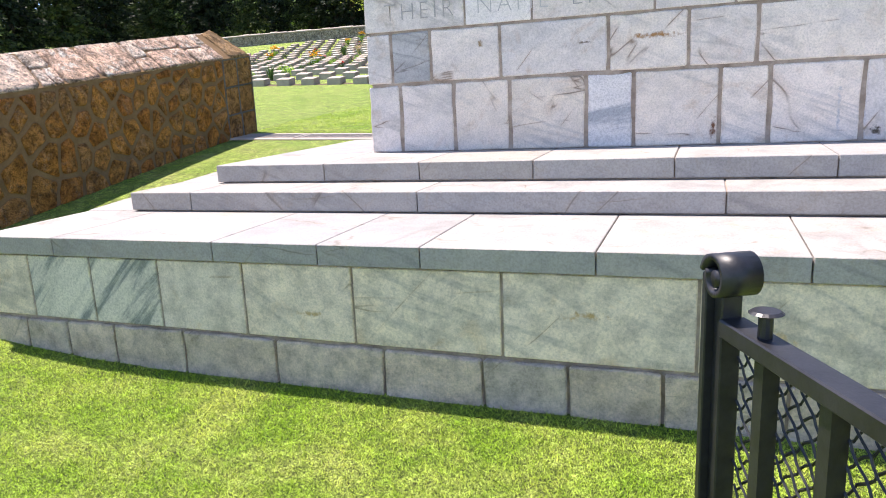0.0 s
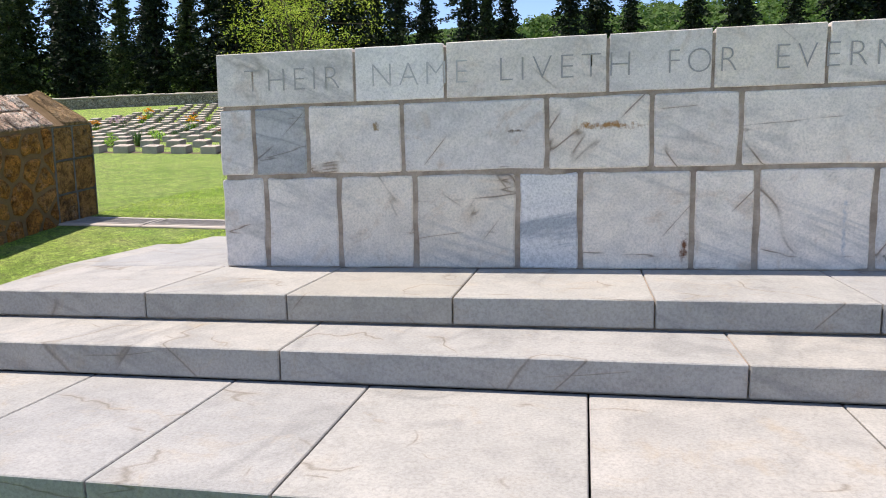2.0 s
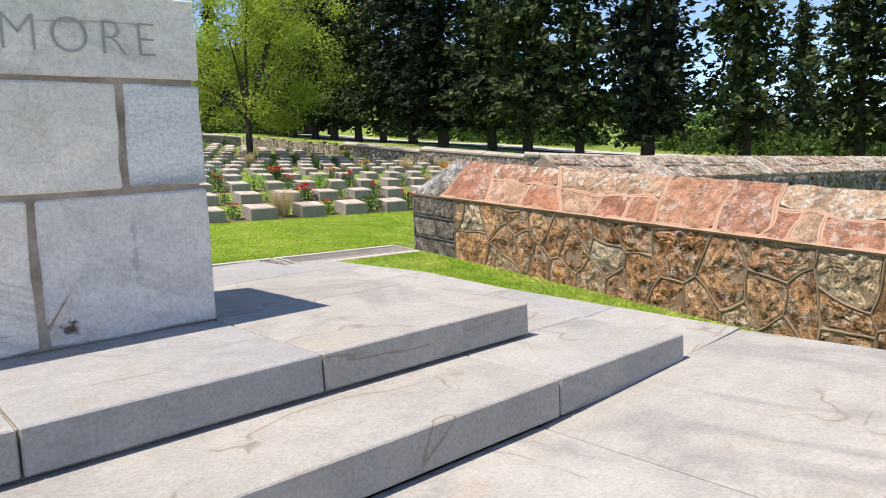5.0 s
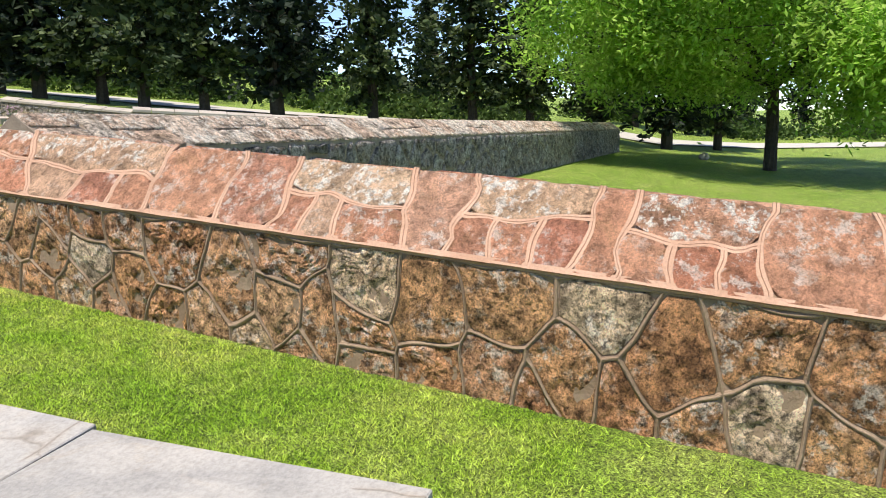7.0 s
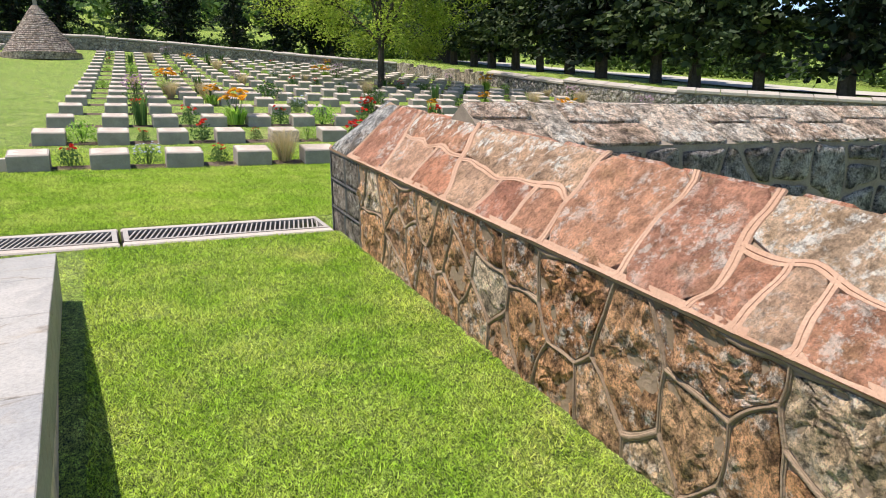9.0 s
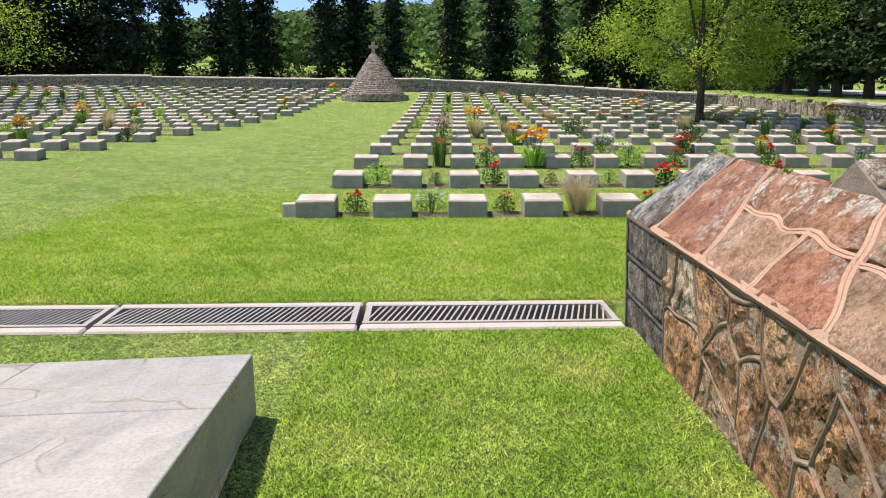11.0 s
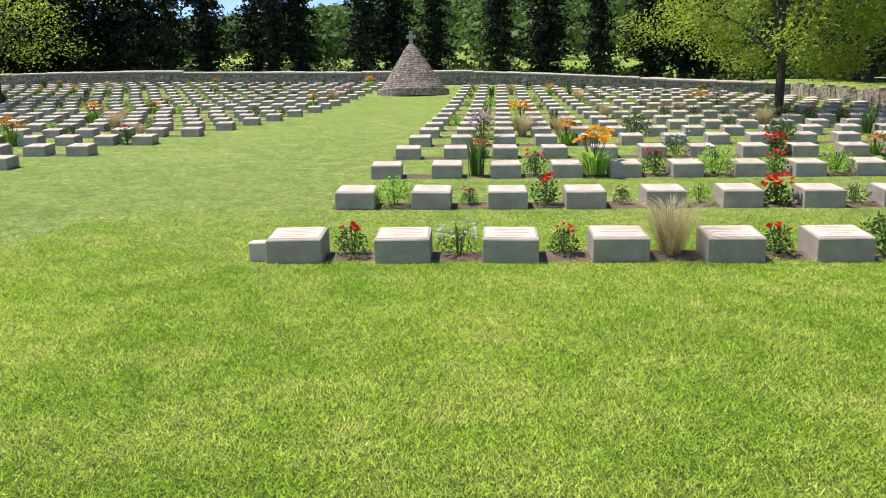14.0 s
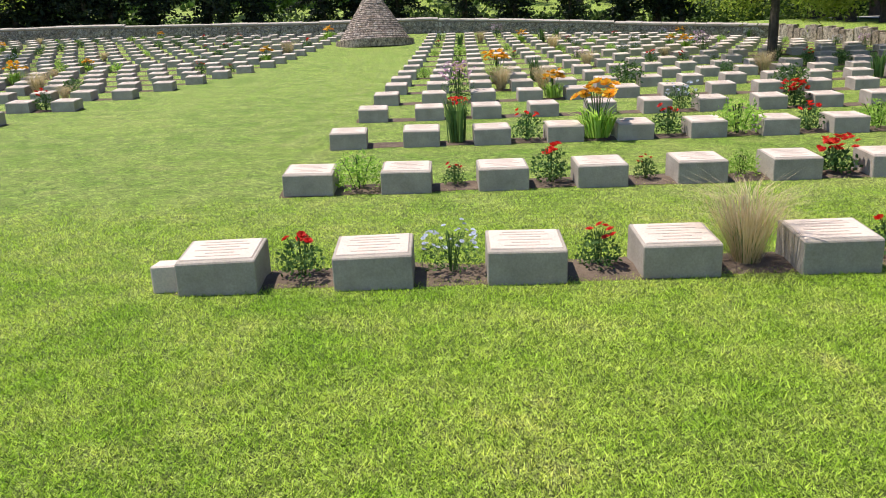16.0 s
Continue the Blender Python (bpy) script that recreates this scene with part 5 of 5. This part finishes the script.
for kind, c, k, s in (("rose", 0, 0, 0.8), ("pale", 1, 0, 0.9), ("rose", 2, 0, 0.72), ("straw", 3, 0, 1.1), ("rose", 4, 0, 0.75), ("shrub", 5, 0, 1.2), ("rose", 6, 0, 1.0),
                      ("shrub", 0, 1, 1.2), ("rose", 1, 1, 0.6), ("rose", 2, 1, 1.0), ("rose", 3, 1, 0.6), ("shrub", 4, 1, 0.8), ("red", 5, 1, 1.0), ("pale", 6, 1, 0.8), ("rose", 7, 1, 1.0),
                      ("iris", 1, 2, 1.2), ("rose", 2, 2, 1.1), ("lily", 3, 2, 1.35), ("rose", 4, 2, 1.1), ("shrub", 5, 2, 1.5), ("rose", 6, 2, 1.0), ("shrub", 7, 2, 1.3), ("rose", 8, 2, 1.2),
                      ("red", 1, 3, 0.9), ("pink", 1, 4, 1.5), ("lily", 3, 4, 1.0), ("straw", 2, 5, 1.2), ("lily", 2, 6, 1.4), ("pale", 5, 3, 1.4), ("shrub", 5, 5, 1.8), ("shrub", 8, 4, 1.7), ("red", 7, 3, 1.2), ("straw", 9, 6, 1.2)):
    put(kind, *gap(c, k), s)
MIXED = ("rose", "shrub", "shrub", "lily", "pale", "pale", "pink", "straw", "iris", "shrub", "lily")
for k, y in enumerate(EAST_ROWS):
    for c in range(18):
        if (k > 4 or (k > 1 and c > 8)) and PR.random() < 0.36:
            put(PR.choice(MIXED), *gap(c, k), PR.uniform(0.7, 1.3))
for y in WEST_ROWS:
    for c in range(26):
        if PR.random() < 0.30:
            put(PR.choice(MIXED), block_edge(y, False) - COLSTEP * (c + 0.5), y + 0.22, PR.uniform(0.7, 1.3))


# ---- trees ----
def limb(bm, pts, r0, r1, seg=7):
    n = len(pts)
    tube(bm, pts, [r0 + (r1 - r0) * i / (n - 1) for i in range(n)], seg)


def conifer(name, label, height, radius, clear, seed, material, dense=1.0, column=False):
    """A tall evergreen: trunk, whorls of drooping boughs, each a spray of needle clumps."""
    r = random.Random(seed)
    tree = empty(name, 0, 0, -80, label, "conifer tree", "evergreens round the cemetery")
    bm = bmesh.new()
    limb(bm, [(0, 0, -0.4), (0.04, 0.03, height * 0.3), (0, 0.05, height * 0.7), (0, 0, height * 0.98)], 0.02 * height + 0.03, 0.015, 8)
    verts, faces = [], []
    z = clear
    while z < height:
        f = (z - clear) / (height - clear)
        rad = radius * ((1 - f) ** (0.55 if column else 0.68)) * min(1.0, 0.6 + f * 3) * (1.0 if column else r.uniform(0.68, 1.15)) + 0.1
        for _ in range(int((5 if column else 6) * dense) + 1):
            a = r.uniform(0, 2 * math.pi)
            reach = rad * r.uniform(0.5, 1.2)
            rise = (0.9 if column else r.uniform(-0.25, 0.12)) * reach
            if not column and f < 0.8 and r.random() < 0.2:
                limb(bm, [(0, 0, z), (math.cos(a) * reach * 0.85, math.sin(a) * reach * 0.85, z + rise * 0.7)], 0.03, 0.008, 4)
            steps_n = max(2, int(reach / 0.28))
            for i in range(steps_n + 1):
                q = (i + 0.4) / (steps_n + 0.4)
                for _ in range(7):
                    p = Vector((math.cos(a) * reach * q + r.gauss(0, 0.13), math.sin(a) * reach * q + r.gauss(0, 0.13), z + rise * q - (0.0 if column else 0.16 * q * q * reach) + r.gauss(0, 0.1)))
                    d = Vector((math.cos(a) + r.gauss(0, .6), math.sin(a) + r.gauss(0, .6), r.gauss(-0.25 if not column else 0.8, .4))).normalized() * r.uniform(0.16, 0.34)
                    s = d.cross(Vector((r.gauss(0, 1), r.gauss(0, 1), r.gauss(0, 1)))).normalized() * r.uniform(0.04, 0.085)
                    k = len(verts)
                    verts += [p - s, p + s, p + d + s * 0.2, p + d * 0.55 - s * 1.5]
                    faces += [(k, k + 1, k + 2), (k, k + 2, k + 3)]
        for _ in range(int(44 * rad / radius) + 5):
            # the shaded heart of the crown
            a, q = r.uniform(0, 2 * math.pi), rad * 0.6 * math.sqrt(r.random())
            p = Vector((math.cos(a) * q, math.sin(a) * q, z + r.gauss(0, 0.2)))
            d = Vector((r.gauss(0, 1), r.gauss(0, 1), r.gauss(0, 0.8))).normalized() * r.uniform(0.22, 0.38)
            s = d.cross(Vector((r.gauss(0, 1), r.gauss(0, 1), r.gauss(0, 1)))).normalized() * r.uniform(0.09, 0.17)
            k = len(verts)
            verts += [p - s, p + s, p + d + s * 0.4, p + d * 0.55 - s * 1.2]
            faces += [(k, k + 1, k + 2), (k, k + 2, k + 3)]
        z += r.uniform(0.26, 0.5) * (1.25 - 0.5 * f)
    part("trunk", bm, M_BARK, tree, "dark bare trunk")
    obj("crown", mesh_of("crown", verts, faces, material), tree, None, "dark needle sprays")
    return tree


def broadleaf(name, label, height, spread, trunk_h, seed, material, leaves, leaf, lean=(0.0, 0.0), stout=0.03):
    lean = Vector((*lean, 0.0))
    r = random.Random(seed)
    tree = empty(name, 0, 0, -80, label, "tree", "broadleaf trees")
    bm = bmesh.new()
    limb(bm, [(0, 0, -0.3), (0.03, 0.0, trunk_h * 0.5), (0.08, 0.04, trunk_h)], stout * height, stout * 0.73 * height, 10)
    ends = []
    for i in range(9):
        a = 2 * math.pi * i / 9 + r.uniform(-0.3, 0.3)
        out = spread * r.uniform(0.3, 0.8)
        z1 = trunk_h + (height - trunk_h) * r.uniform(0.15, 0.8)
        mid = Vector((math.cos(a) * out * 0.45, math.sin(a) * out * 0.45, trunk_h + (z1 - trunk_h) * 0.6))
        mid += lean * 0.4
        end = Vector((math.cos(a) * out, math.sin(a) * out, z1)) + lean
        limb(bm, [(0.06, 0.03, trunk_h * 0.93), mid, end], 0.011 * height, 0.012, 6)
        for _ in range(5):
            tip = end + Vector((r.gauss(0, 1), r.gauss(0, 1), r.gauss(0, 0.7))) * spread * 0.27
            limb(bm, [mid.lerp(end, r.uniform(0.2, 1)), tip], 0.025, 0.006, 4)
            ends.append(tip)
    for _ in range(46):
        a, q, w = r.uniform(0, 2 * math.pi), math.sqrt(r.random()), r.random()
        ends.append(lean + Vector((math.cos(a) * q * spread, math.sin(a) * q * spread, trunk_h * 0.85 + (height - trunk_h) * (0.02 + 0.96 * w) * (1 - 0.35 * q * q))))
    verts, faces = [], []
    for _ in range(leaves):
        e = ends[r.randrange(len(ends))]
        p = e + Vector((r.gauss(0, 1), r.gauss(0, 1), r.gauss(0, 0.7))) * spread * 0.105
        d = Vector((r.gauss(0, 1), r.gauss(0, 1), r.gauss(-0.45, 0.5))).normalized() * leaf * r.uniform(0.6, 1.3)
        s = d.cross(Vector((r.gauss(0, 0.55), r.gauss(0, 0.55), 1))).normalized() * leaf * 0.2
        k = len(verts)
        verts += [p, p + d * 0.5 + s, p + d, p + d * 0.5 - s]
        faces += [(k, k + 1, k + 2), (k, k + 2, k + 3)]
    part("trunk", bm, M_BARK, tree, "dark trunk and spreading limbs")
    obj("crown", mesh_of("crown", verts, faces, material), tree, None, "loose leafy crown")
    return tree


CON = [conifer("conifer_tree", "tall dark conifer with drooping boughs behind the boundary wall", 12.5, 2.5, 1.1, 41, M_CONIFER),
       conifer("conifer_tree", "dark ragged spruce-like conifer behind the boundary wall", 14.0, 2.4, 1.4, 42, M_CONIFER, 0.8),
       conifer("conifer_tree", "broad dark green conifer with grey green sprays", 11.0, 2.6, 1.1, 43, M_CONIFER_GREEN),
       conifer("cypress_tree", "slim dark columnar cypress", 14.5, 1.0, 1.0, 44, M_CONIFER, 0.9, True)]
USED_TREES = set()


def plant_tree(src, x, y, scale=1.0, turn=0.0, sink=0.0):
    m = pose(x, y, lie(x, y) - sink, 0, 0, turn) @ Matrix.Scale(scale, 4)
    if src.name not in USED_TREES:
        USED_TREES.add(src.name)
        src.matrix_basis = m
        return src
    c = copy_thing(src, m)
    c.matrix_basis = m
    return c


TR = random.Random(77)
# behind the north wall: bearing (degrees right of straight ahead) and the top's height over the horizon, as tangents
SKYLINE = [(-0.56, 0.30), (-0.50, 0.28), (-0.455, 0.29), (-0.42, 0.27), (-0.36, 0.295), (-0.305, 0.30), (-0.26, 0.245), (-0.20, 0.30), (-0.175, 0.32), (-0.145, 0.235), (-0.06, 0.275), (-0.025, 0.27), (0.02, 0.23),
           (0.10, 0.25), (0.155, 0.25), (0.22, 0.225), (0.28, 0.265), (0.315, 0.30), (0.345, 0.23), (0.50, 0.28), (0.56, 0.30), (0.6, 0.29),
           (-0.53, 0.27), (-0.475, 0.25), (-0.39, 0.27), (-0.335, 0.25), (-0.59, 0.29), (-0.44, 0.24)]
for n, (t, h) in enumerate(SKYLINE):
    y = 54.2 + 2.6 * ((n * 7) % 5) / 4
    ahead = y - 2.5
    q = math.tan(math.atan(t) + radians(2.3))
    src = CON[3] if n == 8 else CON[(1, 0, 1, 1, 0)[n % 5]]
    full = {0: 12.5, 1: 14.0, 3: 14.5}[CON.index(src)]
    xx = -0.68 + ahead * q
    plant_tree(src, xx, y, (1.75 + h * ahead * math.hypot(1, q) * 0.98 - lie(xx, y)) / full, TR.uniform(0, 360))
x = -62.0
while x < -31:
    plant_tree(CON[TR.choice((0, 1, 0, 2))], x, 53 + TR.uniform(0, 3), TR.uniform(0.85, 1.1), TR.uniform(0, 360))
    x += TR.uniform(1.8, 3.2)
# second, more open rank
x = -50.0
while x < 40:
    if x < -22 or x > 22:
        plant_tree(CON[TR.choice((0, 1, 1, 0))], x, 60 + TR.uniform(0, 5), TR.uniform(0.75, 1.1), TR.uniform(0, 360))
    x += TR.uniform(4, 8)
# east side behind the track wall
y = 4.0
while y < 52:
    xx = 25.2 if y > 21 else 25.2 + (21 - y) * 0.95
    plant_tree(CON[TR.choice((0, 2, 2, 1, 2))], xx + TR.uniform(-0.6, 0.6), y, TR.uniform(0.9, 1.15), TR.uniform(0, 360))
    y += TR.uniform(2.1, 3.1)
y = -5.0
while y < 60:
    xx = 44 if y > 21 else 44 + (21 - y) * 0.9
    plant_tree(CON[TR.choice((0, 2, 1, 1))], xx + TR.uniform(-2, 2), y, TR.uniform(0.5, 0.95), TR.uniform(0, 360))
    y += TR.uniform(2.6, 5.0)
# west side
y = 10.0
while y < 52:
    plant_tree(CON[TR.choice((0, 1, 0, 2))], -46 + TR.uniform(-2, 2), y, TR.uniform(0.8, 1.1), TR.uniform(0, 360))
    y += TR.uniform(2.4, 4.0)

bm_w = bmesh.new()
bmesh.ops.create_icosphere(bm_w, subdivisions=2, radius=0.2)
for v in bm_w.verts:
    v.co = Vector((v.co.x * 1.2, v.co.y, v.co.z * 0.8)) + noise.noise_vector(v.co * 6) * 0.05
boulder = part("white_stone", bm_w, M_FARCOPE)
boulder.location = (32.0, 4.2, lie(32.0, 4.2) + 0.1)
tagged(boulder, "small pale rounded stone lying on the lawn", "stone")

walnut = broadleaf("walnut_tree", "spreading fresh green walnut tree on the lawn", 9.6, 6.8, 2.9, 5, M_WALNUT, 110000, 0.23, (-1.4, 0.2), 0.024)
plant_tree(walnut, 28.5, 2.0)
ash = broadleaf("ash_tree", "yellow green broadleaf tree among the graves", 8.2, 3.7, 1.8, 6, M_LEAF, 36000, 0.15, (0.3, 0.0), 0.019)
plant_tree(ash, 14.45, 31.2)
ash2 = broadleaf("ash_tree", "sparse yellow green tree among the graves with bare twigs", 9.0, 4.3, 2.0, 9, M_LEAF, 8000, 0.17)
plant_tree(ash2, -15.6, 38.6)


def hillside():
    """Rounded crowns of the far wood on the hill."""
    r = random.Random(15)
    verts, faces = [], []
    for _ in range(1300):
        x, y = r.uniform(-120, 150), r.uniform(78, 190)
        z = lie(x, 75) + 0.22 * (y - 75) * (0.75 + 0.25 * math.sin(x * 0.011 + 1.3) + 0.12 * math.sin(x * 0.031))
        rad = r.uniform(1.8, 3.6)
        for _ in range(150):
            a, e = r.uniform(0, 2 * math.pi), math.asin(r.uniform(-0.1, 1))
            n = Vector((math.cos(a) * math.cos(e), math.sin(a) * math.cos(e), math.sin(e)))
            lump = 0.85 + 0.3 * noise.noise(n * 2.2 + Vector((x, y, 0)))
            p = Vector((x, y, z + rad * 0.7)) + n * rad * lump * r.uniform(0.8, 1.05)
            t = (n + Vector((r.gauss(0, 0.6), r.gauss(0, 0.6), r.gauss(0, 0.6)))).orthogonal().normalized()
            b = n.cross(t)
            s = rad * r.uniform(0.1, 0.2)
            q = r.uniform(0, 6.3)
            k = len(verts)
            verts += [p + (t * math.cos(q + i * 2.1) + b * math.sin(q + i * 2.1)) * s + n * r.uniform(-0.3, 0.3) for i in range(3)]
            faces.append((k, k + 1, k + 2))
    tagged(obj("hillside_wood", mesh_of("hillside_wood", verts, faces, M_WOOD_HILL)), "green wood covering the distant hillside", "woodland", kind="stuff")


hillside()


def undergrowth():
    """Low scrub along the foot of the tree belts."""
    r = random.Random(16)
    verts, faces = [], []
    spots_u = [(r.uniform(-50, 35), r.uniform(57, 66)) for _ in range(260)] + [(r.uniform(36, 46), r.uniform(14, 55)) for _ in range(120)] + [(r.uniform(56, 66), r.uniform(-30, 16)) for _ in range(120)]
    for x, y in spots_u:
        h = r.uniform(0.8, 2.2)
        v, f = leafy(120, h * 0.8, h, 0.3, r, 0.7)
        k = len(verts)
        o = Vector((x, y, lie(x, y)))
        verts += [p + o for p in v]
        faces += [tuple(i + k for i in t) for t in f]
    tagged(obj("undergrowth", mesh_of("undergrowth", verts, faces, M_SCRUB)), "sunlit green scrub under the trees", "scrub", kind="stuff")


undergrowth()


# ---- short grass ----
def turf():
    g = np.random.default_rng(5)
    areas = ((-5.6, 1.5, 1.2, 3.58, 9000), (1.5, 5.75, 0.5, 3.55, 2600), (3.87, 5.78, 3.55, 9.45, 11000), (0.4, 9.0, 10.1, 16.3, 13000), (-7.0, 0.4, 10.1, 15.0, 1600), (-5.0, 3.87, 8.5, 9.45, 1600))
    vs, n = [], 0
    for x0, x1, y0, y1, per in areas:
        k = int((x1 - x0) * (y1 - y0) * per)
        x, y = g.uniform(x0, x1, k), g.uniform(y0, y1, k)
        fade = g.uniform(0, 1, k) < np.clip((16.4 - y) / 4.2, 0.0, 1.0)
        x, y = x[fade], y[fade]
        k = len(x)
        z = np.array([lie(a, b) for a, b in zip(x, y)])
        a = g.uniform(0, 2 * np.pi, k)
        h, w = g.uniform(0.007, 0.026, k), g.uniform(0.0018, 0.0048, k)
        lean = g.uniform(0.4, 1.8, k) * h
        b = g.uniform(0, 2 * np.pi, k)
        p0 = np.c_[x - np.cos(a) * w, y - np.sin(a) * w, z - 0.004]
        p1 = np.c_[x + np.cos(a) * w, y + np.sin(a) * w, z - 0.004]
        p2 = np.c_[x + np.cos(b) * lean, y + np.sin(b) * lean, z + h]
        vs.append(np.stack((p0, p1, p2), 1).reshape(-1, 3))
        n += k
    co = np.concatenate(vs)
    me = bpy.data.meshes.new("turf")
    me.vertices.add(len(co))
    me.vertices.foreach_set("co", co.astype(np.float32).ravel())
    me.loops.add(3 * n)
    me.loops.foreach_set("vertex_index", np.arange(3 * n, dtype=np.int32))
    me.polygons.add(n)
    me.polygons.foreach_set("loop_start", np.arange(0, 3 * n, 3, dtype=np.int32))
    me.update(calc_edges=True)
    me.materials.append(M_BLADES)
    tagged(obj("turf", me), "short blades of mown lawn grass", "grass", kind="stuff")


turf()
